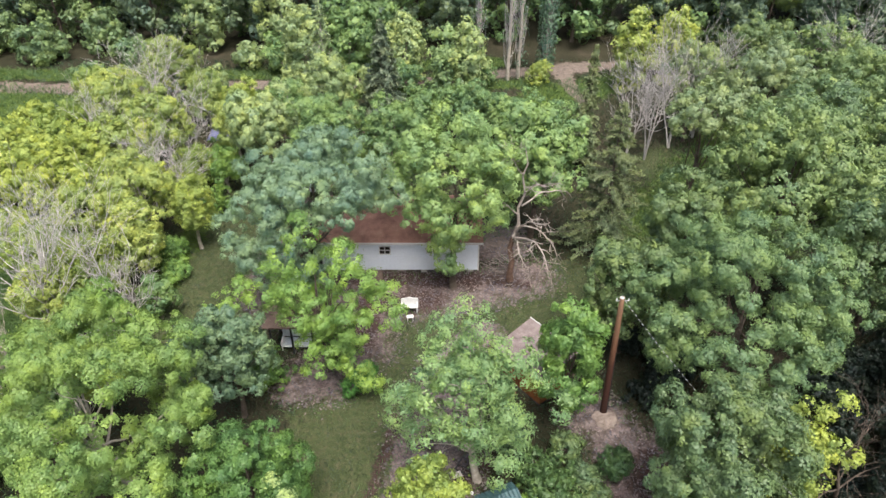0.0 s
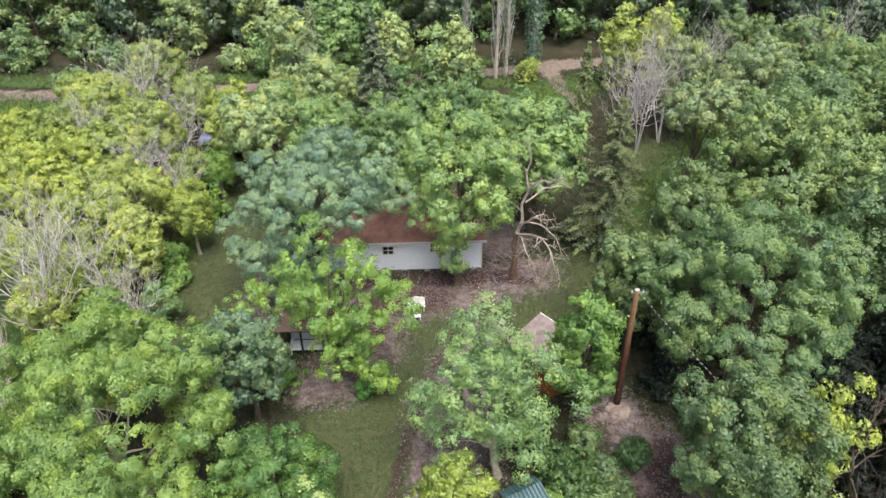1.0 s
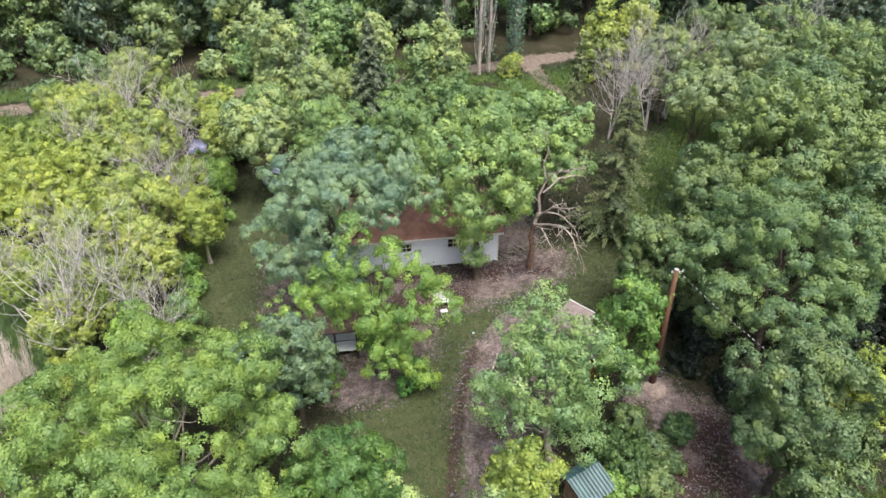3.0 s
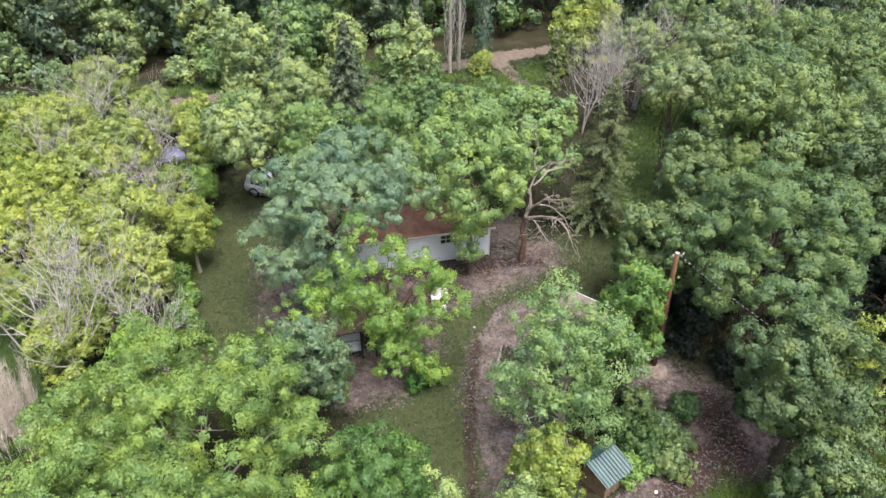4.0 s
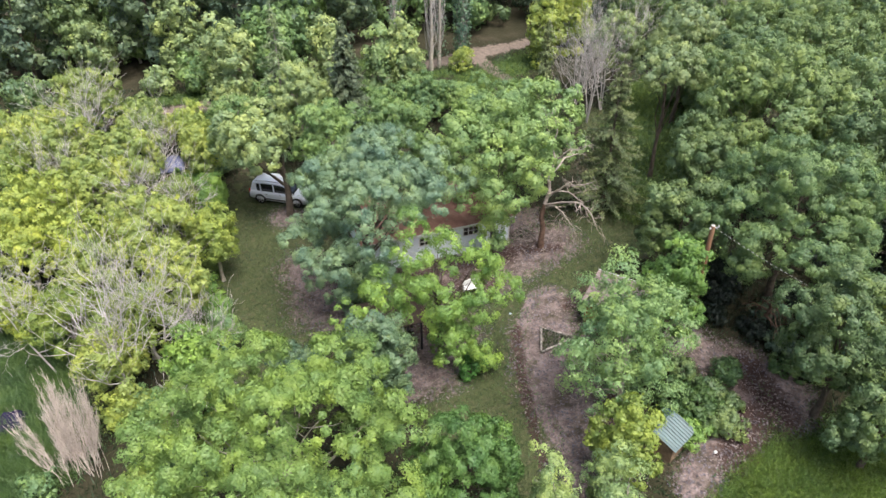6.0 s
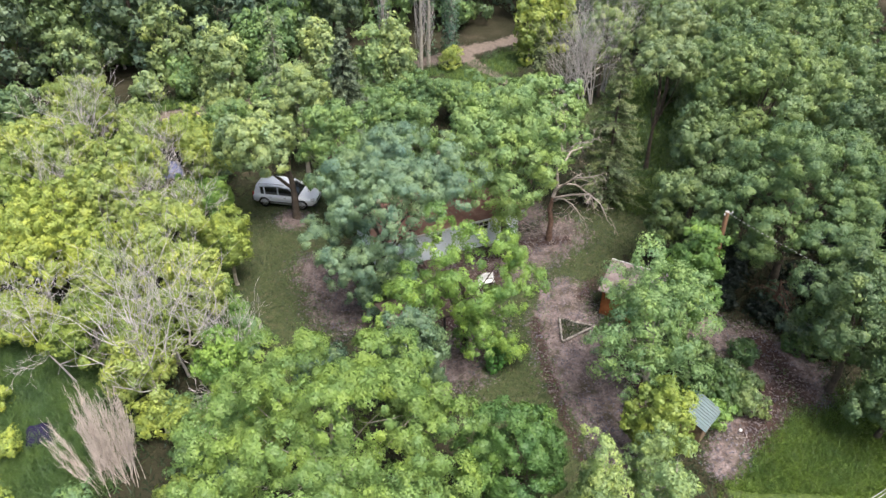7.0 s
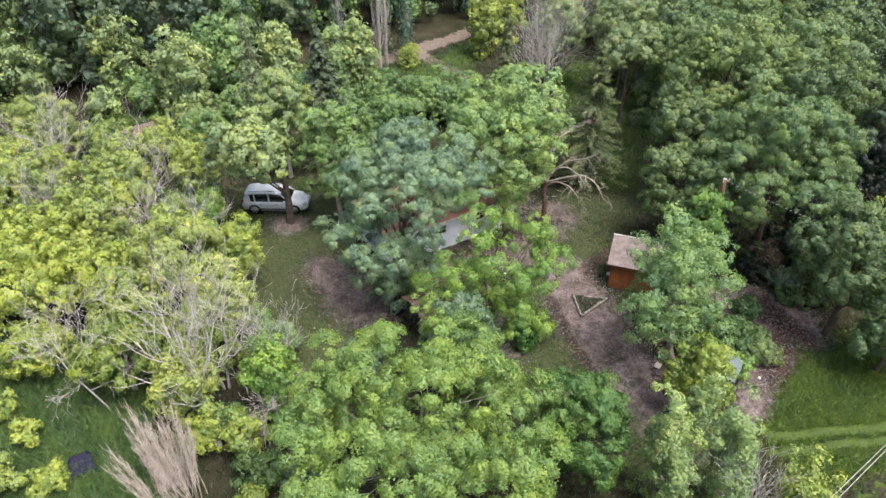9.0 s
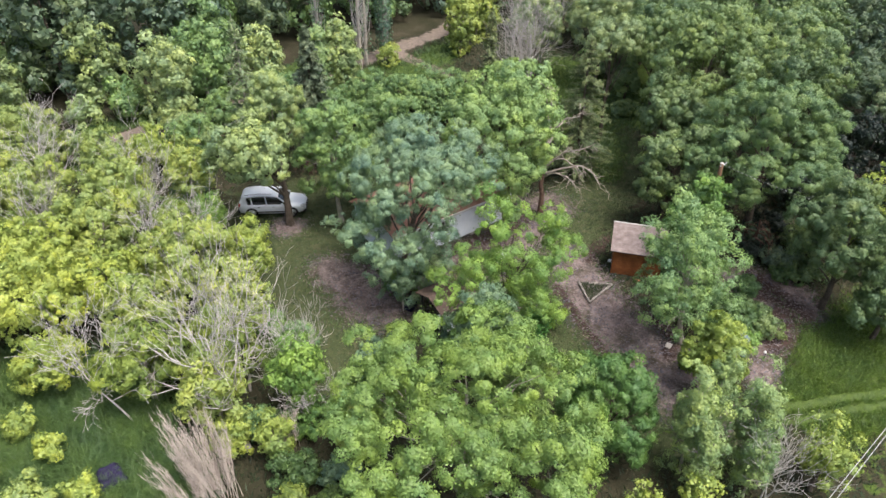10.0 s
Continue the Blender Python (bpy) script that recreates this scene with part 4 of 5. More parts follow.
# bare trees
def dead_ash(seed, x, y):
    """A dead twisted tree: bent trunk, a crooked top and long drooping limbs that fork into bare twigs."""
    rng = np.random.default_rng(seed)
    tree = root_at("dead_tree", x, y)
    trunk = [(0, 0, -0.2), (-0.05, 0, 0.6), (0.04, 0.05, 1.5), (-0.14, 0.1, 2.4), (0.02, 0.1, 3.3), (0.3, 0.15, 4.2), (0.2, 0.3, 5.2), (0.55, 0.3, 6.2), (0.35, 0.5, 7.2), (0.6, 0.5, 8.0), (0.4, 0.6, 9.0)]
    tube_part("trunk", trunk[:5], [0.26, 0.2, 0.17, 0.16, 0.13], "dead_red", tree, 9, "dark reddish bark")
    tube_part("top", trunk[4:], [0.13, 0.1, 0.085, 0.07, 0.055, 0.04, 0.018], "dead_tan", tree, 8, "bleached tan upper stem")
    limbs = [([(0.0, 0.1, 3.2), (0.5, -1.0, 3.9), (1.0, -2.2, 4.5), (1.5, -3.0, 4.2), (1.7, -3.6, 3.3)], 0.085), ([(0.1, 0.1, 3.7), (0.6, -0.9, 4.9), (1.0, -2.0, 5.6), (1.4, -2.8, 6.2)], 0.075),
             ([(0.0, 0.1, 3.0), (0.2, -1.1, 3.6), (0.0, -2.2, 3.8), (0.3, -2.9, 3.0)], 0.06), ([(0.4, 0.2, 5.4), (1.4, 0.7, 5.9), (2.6, 1.3, 5.6), (3.0, 1.5, 4.8)], 0.06), ([(0.45, 0.25, 6.2), (1.1, -0.6, 7.2), (1.8, -1.1, 7.4)], 0.05),
             ([(0.3, 0.2, 4.8), (-0.7, -0.2, 5.8), (-1.2, -0.4, 6.8)], 0.05), ([(0.4, 0.4, 7.4), (-0.4, 0.1, 8.4), (-0.6, 0.0, 9.2)], 0.04), ([(0.1, 0.1, 4.0), (1.3, -0.3, 4.3), (2.3, -0.8, 3.4), (2.7, -1.1, 2.4)], 0.06)]
    for path, thick in limbs:
        path = np.array(path)
        s = np.linspace(0, len(path) - 1, 12)
        way = np.stack([np.interp(s, np.arange(len(path)), path[:, i]) for i in range(3)], 1)
        way[1:] += np.cumsum(rng.normal(size=(11, 3)) * 0.035, 0)
        radii = np.linspace(thick, 0.022, 12)
        q = [tube_arrays(way, radii, 6)]
        for i in range(4, 12):
            d = unit(way[i] - way[i - 1]) + rng.normal(size=3) * 0.75 + np.array([0, 0, -0.05])
            bare_pieces(rng, way[i], d, rng.uniform(0.5, 1.0), radii[i] * 0.6, 1, 0.8, q, 0.1, 0.011, 0.25)
        child("limb", mesh_of("limb", *joined(q), ["dead_tan"], True), tree, "bare tan limb")
    return tagged(tree, "dead twisted tree with bare tan branches in dirt", "dead tree")


dead_ash(210, 4.15, 33.8)
bare_tree(211, -20.9, 26.9, 7.6, "dead grey tree with fine bare branches", "deadwood", stems=3, depth=4, spread=0.42, thick=0.085, tilt=(0.3, 2.6), reach=0.5, up=0.4)
bare_tree(212, -17.2, 29.0, 4.6, "dead grey sapling with bare upright twigs", "deadwood", stems=4, depth=4, spread=0.45, thick=0.055, reach=0.4, up=0.4)
bare_tree(215, -18.7, 27.2, 3.0, "low dead grey tree with forked bare limbs", "deadwood", depth=5, spread=0.6, thick=0.08, tilt=(0.9, -0.4), reach=0.5)
bare_tree(216, -6.3, 48.4, 2.8, "tangled reddish-brown dead tree among green ones", "dead_red", stems=4, depth=4, spread=0.8, thick=0.05, reach=0.45, droop=0.3)
bare_tree(213, -24.8, 31.8, 5.8, "dead grey tree leaning out of the thicket", "deadwood", depth=5, spread=0.5, thick=0.05, tilt=(-1.5, 1.0), reach=0.5)
bare_tree(214, -19.6, 30.4, 7.4, "dead grey tree among yellow-green leaves", "deadwood", stems=2, depth=4, spread=0.45, thick=0.07, reach=0.45, up=0.3)
for k, (x, y, h) in enumerate([(15.9, 48.8, 8.4), (18.2, 50.5, 8.4), (14.6, 49.5, 8.0), (20.5, 52.0, 8.4), (-20.0, 41.5, 6.4), (-23.2, 52.6, 7.6), (-25.0, 46.5, 6.4), (-19.2, 47.0, 6.6), (-17.6, 40.6, 5.8), (31.0, 52.0, 9.8)]):
    bare_tree(220 + k, x, y, h, "bare grey dead tree among green ones", "deadwood", stems=3, depth=4, spread=0.45, thick=0.06, reach=0.4, up=0.35)


def dead_brush(seed, x, y, h, tilt, n=34, loose=0.16):
    """A plume of dry tan stems with feathery upper twigs."""
    rng = np.random.default_rng(seed)
    bush = root_at("dry_brush", x, y)
    lean = unit(np.array([tilt[0], tilt[1], 1.0]))
    for _ in range(n):
        a = np.append(rng.normal(size=2) * 0.22, -0.1)
        way = wander(rng, a, a + lean * h * rng.uniform(0.6, 1.05) + np.append(rng.normal(size=2) * loose * h * 0.6, 0), 7, 0.06)
        q = [tube_arrays(way, np.linspace(0.015, 0.004, 7), 4)]
        for _ in range(70):
            s = rng.uniform(1.6, 5.9)
            p = way[int(s)] + (way[int(s) + 1] - way[int(s)]) * (s % 1)
            d = unit(lean + rng.normal(size=3) * 0.42)
            le = rng.uniform(0.25, 0.7)
            q.append(tube_arrays([p, p + d * le * 0.5 + rng.normal(size=3) * 0.02, p + unit(d + lean) * le], [0.009, 0.006, 0.003], 3))
        child("stem", mesh_of("stem", *joined(q), ["dead_brush"], True), bush)
    return tagged(bush, "dry tan dead willow brush with feathery stems", "brush")


dead_brush(230, -23.5, 24.9, 4.6, (-0.14, 0.50), 17, 0.17)
dead_brush(231, -22.8, 24.9, 4.9, (0.0, 0.27), 20, 0.19)
dead_brush(233, -24.0, 24.8, 3.8, (-0.30, 0.36), 9, 0.18)
dead_brush(232, -19.4, 25.6, 2.2, (0.05, 0.2), 8)


def dead_poplar(seed, x, y, h, leafy):
    """A tall column of steep grey branches, mostly dead."""
    rng = np.random.default_rng(seed)
    tree = root_at("dead_poplar", x, y)
    tube_part("trunk", wander(rng, (0, 0, -0.2), (0, 0, h), 9, 0.04), np.linspace(0.2, 0.03, 9), "bark_pale", tree)
    for _ in range(70):
        z = rng.uniform(0.4, h * 0.8)
        an = rng.uniform(0, 6.28)
        le = rng.uniform(0.15, 0.3) * h
        a = np.array([0, 0, z])
        o = np.array([math.cos(an), math.sin(an), 0]) * rng.uniform(0.35, 0.75)
        way = np.array([a, a + o * 0.7 + np.array([0, 0, le * 0.35]), a + o + np.array([0, 0, le])])
        child("branch", mesh_of("branch", *tube_arrays(way, [0.035, 0.022, 0.006], 3), ["deadwood"], True), tree)
    k = int(5200 * leafy)
    if k:
        z = rng.uniform(1, h, k)
        an, rr = rng.uniform(0, 6.28, k), 0.9 * np.sqrt(rng.uniform(0, 1, k))
        c = np.column_stack([np.cos(an) * rr, np.sin(an) * rr, z])
        n = np.column_stack([np.cos(an), np.sin(an), np.full(k, 0.6)]) + rng.normal(size=(k, 3)) * 0.4
        child("leaves", mesh_of("leaves", *leaf_arrays(rng, c, n, 0.24, 0.15), ["leaf_dark2"]), tree)
    return tagged(tree, "tall narrow half-dead poplar with grey upright branches", "tree")


for k, (x, y, h, leafy) in enumerate([(5.9, 61.0, 14.5, 0.0), (6.9, 61.6, 14.0, 0.05), (9.4, 62.2, 13.0, 0.5), (3.4, 64.2, 13.5, 0.1)]):
    dead_poplar(240 + k, x, y, h, leafy)

# woods beyond the road
KINDS = [broad_tree(260 + k, 0, 0, r, h, -0.6, leaf, "tall dark green tree of the far wood", length=0.36, width=0.27, cover=0.95, clump=0.6, limbs=6, lobe=1.0, low=-0.92)
         for k, (r, h, leaf) in enumerate([(3.6, 13.0, "dark"), (4.2, 12.0, "dark"), (3.4, 14.0, "oak"), (3.8, 11.5, "green3")])]
rng = np.random.default_rng(77)
placed = []
for row, (y0, step) in enumerate([(71, 5.2), (77, 5.8), (85, 9.0)]):
    for x in np.arange(-66, 74, step):
        px, py = x + rng.uniform(-1.6, 1.6), y0 + rng.uniform(-2.0, 2.0) + 0.02 * abs(x)
        placed.append((px, py, rng.integers(0, 3 if row else 4), rng.uniform(0.85, 1.15)))
for x, y in [(-45, 52), (-46, 60), (-52, 66), (-42, 44), (-50, 45), (-40, 37), (-48, 36), (-42, 29), (-50, 56), (46, 50), (52, 44), (48, 30), (46, 64), (55, 57), (60, 48), (42, 20), (50, 22), (36, 66), (28, 67), (44, 70), (58, 40), (64, 52), (72, 62), (56, 34), (68, 44)]:
    placed.append((x, y, rng.integers(0, 3), rng.uniform(0.75, 0.95)))
for k, (x, y, kind, size) in enumerate(placed):
    m = Matrix.LocRotScale((x, y, lift(x, y)), Euler((0, 0, rng.uniform(0, 6.28))), Vector((size, size, size)))
    c = copy_thing(KINDS[kind], m)
    c.scale = (size, size, size)
    tagged(c, group="trees of the far wood")
for k, (x, y) in enumerate([(-58, 74), (64, 74), (-60, 84), (66, 86)]):
    KINDS[k].location = (x, y, lift(x, y))
    tagged(KINDS[k], group="trees of the far wood")

# ---- materials of built things ----
surface("siding", [(0.3, (0.70, 0.76, 0.84)), (0.7, (0.78, 0.83, 0.89))], 0.8, 0.6, 0, 0.1, 0.002, 0.0, 0.3, 0.12)
surface("white_paint", [(0.3, (0.56, 0.56, 0.55)), (0.7, (0.72, 0.72, 0.70))], 2.0, 0.55, 0, 0.1, 0.002, 0.0, 0.3, 0.3)
surface("skirting", [(0.3, (0.035, 0.032, 0.030)), (0.7, (0.10, 0.09, 0.08))], 2.0, 0.9)
surface("shingle_red", [(0.25, (0.17, 0.088, 0.068)), (0.5, (0.28, 0.150, 0.115)), (0.75, (0.37, 0.225, 0.175))], 1.6, 0.92, 0, 0.5, 0.01, 26)
surface("shingle_grey", [(0.25, (0.13, 0.100, 0.094)), (0.5, (0.205, 0.164, 0.154)), (0.75, (0.30, 0.252, 0.238))], 2.4, 0.92, 0, 0.5, 0.01, 26)
surface("plywood_orange", [(0.25, (0.07, 0.028, 0.013)), (0.5, (0.22, 0.075, 0.024)), (0.75, (0.33, 0.135, 0.048))], 1.3, 0.75, 0, 0.3, 0.004, 14)
surface("gazebo_roof", [(0.3, (0.075, 0.052, 0.042)), (0.7, (0.155, 0.110, 0.090))], 1.4, 0.9, 0, 0.5, 0.01)
surface("dark_metal", [(0.3, (0.035, 0.037, 0.04)), (0.7, (0.075, 0.078, 0.08))], 5, 0.5, 0.6)
surface("metal_teal", [(0.3, (0.026, 0.064, 0.072)), (0.7, (0.056, 0.112, 0.118))], 1.2, 0.45, 0.0, 0.15, 0.003, 6, 0.5)
surface("planks", [(0.3, (0.14, 0.095, 0.06)), (0.7, (0.30, 0.215, 0.14))], 3, 0.85)
surface("plank_grey", [(0.3, (0.28, 0.26, 0.23)), (0.7, (0.46, 0.43, 0.39))], 3, 0.85)
surface("car_paint", [(0.3, (0.76, 0.80, 0.86)), (0.7, (0.82, 0.85, 0.90))], 0.6, 0.28, 0.1, 0.02, 0.001, 40, 0.6, 0.1)
surface("rubber", [(0.3, (0.012, 0.012, 0.013)), (0.7, (0.028, 0.028, 0.03))], 6, 0.85)
surface("black_plastic", [(0.3, (0.018, 0.018, 0.02)), (0.7, (0.035, 0.035, 0.038))], 6, 0.6)
surface("alloy", [(0.3, (0.5, 0.5, 0.52)), (0.7, (0.62, 0.62, 0.64))], 6, 0.35, 0.85)
surface("chrome", [(0.3, (0.66, 0.66, 0.68)), (0.7, (0.74, 0.74, 0.76))], 6, 0.2, 0.95)
surface("headlight", [(0.3, (0.60, 0.62, 0.65)), (0.7, (0.75, 0.77, 0.80))], 5, 0.12, 0.2, 0.02, 0.001, 0, 0.8)
surface("tail_red", [(0.3, (0.28, 0.02, 0.02)), (0.7, (0.38, 0.03, 0.03))], 5, 0.25)
surface("tarp_purple", [(0.3, (0.010, 0.008, 0.030)), (0.7, (0.026, 0.019, 0.066))], 2, 0.8, 0, 0.3, 0.02)
surface("tarp_blue", [(0.3, (0.09, 0.10, 0.18)), (0.7, (0.18, 0.19, 0.29))], 2, 0.45, 0, 0.3, 0.02)
surface("pale_tarp", [(0.3, (0.30, 0.40, 0.46)), (0.7, (0.50, 0.58, 0.62))], 2, 0.5, 0, 0.3, 0.02)
surface("cushion", [(0.3, (0.50, 0.54, 0.55)), (0.7, (0.66, 0.69, 0.70))], 3, 0.9)
surface("sawdust", [(0.3, (0.15, 0.115, 0.098)), (0.7, (0.34, 0.278, 0.235))], 3, 0.95, 0, 0.6, 0.03)
surface("terracotta", [(0.3, (0.50, 0.20, 0.10)), (0.7, (0.62, 0.30, 0.17))], 5, 0.8)
surface("concrete", [(0.3, (0.26, 0.25, 0.23)), (0.7, (0.40, 0.39, 0.37))], 4, 0.9)
surface("cable_black", [(0.3, (0.015, 0.015, 0.016)), (0.7, (0.03, 0.03, 0.03))], 5, 0.6)
surface("cable_white", [(0.3, (0.34, 0.34, 0.33)), (0.7, (0.44, 0.44, 0.43))], 5, 0.5)
surface("birch_log", [(0.35, (0.10, 0.085, 0.075)), (0.6, (0.33, 0.30, 0.265))], 5, 0.85, 0, 0.4, 0.01)
m, t, b = material("pole_wood", 0.85, 0, 0.25)
c = t.nodes.new("ShaderNodeTexCoord")
sep = t.nodes.new("ShaderNodeSeparateXYZ")
t.links.new(c.outputs["Object"], sep.inputs[0])
add = t.nodes.new("ShaderNodeMath")
add.operation = "MULTIPLY_ADD"
t.links.new(noise_at(t, 1.5, 5.0), add.inputs[0])
add.inputs[1].default_value = 2.2
t.links.new(sep.outputs["Z"], add.inputs[2])
div = t.nodes.new("ShaderNodeMath")
div.operation = "DIVIDE"
t.links.new(add.outputs[0], div.inputs[0])
div.inputs[1].default_value = 9.0
wood = ramp(t, div.outputs[0], [(0.1, (0.040, 0.017, 0.013)), (0.48, (0.075, 0.032, 0.022)), (0.62, (0.165, 0.080, 0.048)), (1.0, (0.30, 0.175, 0.105))])
wood = mixed(t, 0.6, wood, ramp(t, noise_at(t, 14, 4.0), [(0.3, (0.7, 0.7, 0.7)), (0.7, (1.2, 1.2, 1.2))]), "MULTIPLY")
t.links.new(wood, b.inputs["Base Color"])
bumped(t, b, noise_at(t, 22, 4.0), 0.4, 0.01)
m, t, b = material("window_glass", 0.05, 0, 0.6)
b.inputs["Base Color"].default_value = (0.012, 0.014, 0.016, 1)


def placed_at(name, x, y, turn=0.0, z=None):
    e = root_at(name, x, y, z)
    e.rotation_euler = (0, 0, radians(turn))
    return e


def slab_bm(corners, thick):
    """A plate from four corners, thickened downwards."""
    bm = bmesh.new()
    top = [bm.verts.new(p) for p in corners]
    low = [bm.verts.new((p[0], p[1], p[2] - thick)) for p in corners]
    bm.faces.new(top)
    bm.faces.new(low[::-1])
    for k in range(4):
        bm.faces.new((top[k], low[k], low[(k + 1) % 4], top[(k + 1) % 4]))
    bmesh.ops.recalc_face_normals(bm, faces=bm.faces)
    return bm


def courses(parent, mat, x0, x1, low, high, count, name="shingle_course", thick=0.018):
    """Overlapping rows of roofing from a low edge (y, z) to a high edge (y, z)."""
    for k in range(count):
        s0, s1 = k / count, (k + 1.25) / count
        y0, z0 = low[0] + (high[0] - low[0]) * s0, low[1] + (high[1] - low[1]) * s0
        y1, z1 = low[0] + (high[0] - low[0]) * min(s1, 1), low[1] + (high[1] - low[1]) * min(s1, 1)
        part(name, slab_bm([(x0, y0, z0 + thick), (x1, y0, z0 + thick), (x1, y1, z1 + 0.012), (x0, y1, z1 + 0.012)], thick), mat, parent)


def window_in(parent, x, z, w, h, y, bars):
    """A dark window with a white frame and bars on a wall facing -y."""
    win = part("window", box_bm(x - w / 2, y - 0.012, z - h / 2, x + w / 2, y + 0.02, z + h / 2), "window_glass", parent, "dark window pane in a white frame")
    for a0, a1, b0, b1 in ((-w / 2 - 0.05, w / 2 + 0.05, h / 2, h / 2 + 0.05), (-w / 2 - 0.05, w / 2 + 0.05, -h / 2 - 0.06, -h / 2),
                           (-w / 2 - 0.05, -w / 2, -h / 2, h / 2), (w / 2, w / 2 + 0.05, -h / 2, h / 2)):
        part("window_frame", box_bm(x + a0, y - 0.035, z + b0, x + a1, y + 0.01, z + b1), "white_paint", win)
    for q in bars:
        part("glazing_bar", box_bm(x + q - 0.02, y - 0.03, z - h / 2, x + q + 0.02, y - 0.013, z + h / 2), "white_paint", win)
    part("glazing_bar", box_bm(x - w / 2, y - 0.029, z - 0.02, x + w / 2, y - 0.014, z + 0.02), "white_paint", win)


# ---- house ----
house = root_at("house", -2.65, 37.2, 0.0)
W, D = 4.85, 2.4
part("floor_skirting", box_bm(-W + 0.06, -D + 0.06, -0.1, W - 0.06, D - 0.06, 0.16), "skirting", house, "dark open skirting under the wall")
for k in range(7):
    x = -4.4 + k * 1.46
    part("foundation_block", box_bm(x - 0.2, -D + 0.0, -0.1, x + 0.2, -D + 0.22, 0.11, 0.01), "concrete", house)
part("wall_front", box_bm(-W, -D, 0.12, W, -D + 0.1, 2.52), "siding", house, "pale blue-white siding wall")
part("wall_back", box_bm(-W, D - 0.1, 0.12, W, D, 2.52), "siding", house)
for sx in (-1, 1):
    bm = bmesh.new()
    prof = [(-D + 0.1, 0.12), (D - 0.1, 0.12), (D - 0.1, 2.52), (0, 3.18), (-D + 0.1, 2.52)]
    a = [bm.verts.new((sx * W, y, z)) for y, z in prof]
    c = [bm.verts.new((sx * (W - 0.1), y, z)) for y, z in prof]
    bm.faces.new(a), bm.faces.new(c[::-1])
    for k in range(5):
        bm.faces.new((a[k], c[k], c[(k + 1) % 5], a[(k + 1) % 5]))
    bmesh.ops.recalc_face_normals(bm, faces=bm.faces)
    part("gable_wall", bm, "siding", house)
for k in range(17):
    z = 0.18 + k * 0.135
    part("siding_lap", box_bm(-W + 0.004, -D - 0.012, z, W - 0.004, -D - 0.002, z + 0.124), "siding", house)
for x in (-W - 0.03, W - 0.04):
    part("corner_trim", box_bm(x, -D - 0.03, 0.1, x + 0.08, -D + 0.06, 2.5), "white_paint", house)
roof_low, roof_high = (-D - 0.32, 2.44), (0, 3.25)
roof = part("roof", slab_bm([(-W - 0.25, roof_low[0], roof_low[1]), (W + 0.25, roof_low[0], roof_low[1]), (W + 0.25, 0, 3.25), (-W - 0.25, 0, 3.25)], 0.06), "shingle_red", house, "red-brown shingle roof")
part("roof", slab_bm([(-W - 0.25, 0, 3.25), (W + 0.25, 0, 3.25), (W + 0.25, D + 0.32, 2.44), (-W - 0.25, D + 0.32, 2.44)], 0.06), "shingle_red", house, "red-brown shingle roof")
courses(roof, "shingle_red", -W - 0.26, W + 0.26, roof_low, roof_high, 17)
part("ridge_cap", box_bm(-W - 0.26, -0.12, 3.255, W + 0.26, 0.12, 3.3, 0.02), "shingle_red", roof)
part("fascia", box_bm(-W - 0.26, -D - 0.36, 2.31, W + 0.26, -D - 0.325, 2.46), "white_paint", house, "white eaves board")
part("soffit", box_bm(-W - 0.2, -D - 0.32, 2.32, W + 0.2, -D - 0.03, 2.35), "white_paint", house)
window_in(house, -0.95, 1.68, 0.62, 0.55, -D - 0.02, [0])
window_in(house, 2.15, 1.80, 0.95, 0.6, -D - 0.02, [-0.16, 0.16])
part("step", box_bm(-2.0, -D - 1.1, -0.05, -1.1, -D - 0.1, 0.2, 0.01), "gazebo_roof", house, "brown wooden doorstep")
tagged(house, "low pale blue-white house with a red-brown shingle roof", "house")

# ---- shed ----
shed = placed_at("shed", 4.77, 25.66, -51, 0.0)
S, V = 1.48, 1.05
for nm, x0, y0, x1, y1 in (("wall_front", -S, -V, S, -V + 0.06), ("wall_back", -S, V - 0.06, S, V), ("wall_side", -S, -V + 0.06, -S + 0.06, V - 0.06), ("wall_side", S - 0.06, -V + 0.06, S, V - 0.06)):
    part(nm, box_bm(x0, y0, 0.05, x1, y1, 1.86 if nm == "wall_front" else 1.95), "plywood_orange", shed)
for k in range(5):
    part("batten", box_bm(-S + 0.05 + k * 0.70, -V - 0.02, 0.08, -S + 0.09 + k * 0.70, -V - 0.001, 1.84), "plywood_orange", shed)
part("wall_back_top", box_bm(-S, V - 0.06, 1.955, S, V, 2.28), "plywood_orange", shed)
part("sill_beam", box_bm(-S - 0.02, -V - 0.03, -0.1, S + 0.02, V + 0.02, 0.046), "skirting", shed)
shed_roof = part("roof", slab_bm([(-S - 0.2, -V - 0.25, 1.9), (S + 0.2, -V - 0.25, 1.9), (S + 0.2, V + 0.15, 2.42), (-S - 0.2, V + 0.15, 2.42)], 0.05), "shingle_grey", shed, "weathered pinkish grey shingle roof")
courses(shed_roof, "shingle_grey", -S - 0.21, S + 0.21, (-V - 0.26, 1.9), (V + 0.15, 2.42), 14)
part("fascia", box_bm(-S - 0.22, V + 0.15, 2.36, S + 0.22, V + 0.19, 2.48), "white_paint", shed, "white roof edge")
part("door", box_bm(0.5, -V - 0.03, 0.12, 1.2, -V - 0.022, 1.75), "plywood_orange", shed)
tagged(shed, "small orange plywood shed with a pinkish grey roof", "shed")

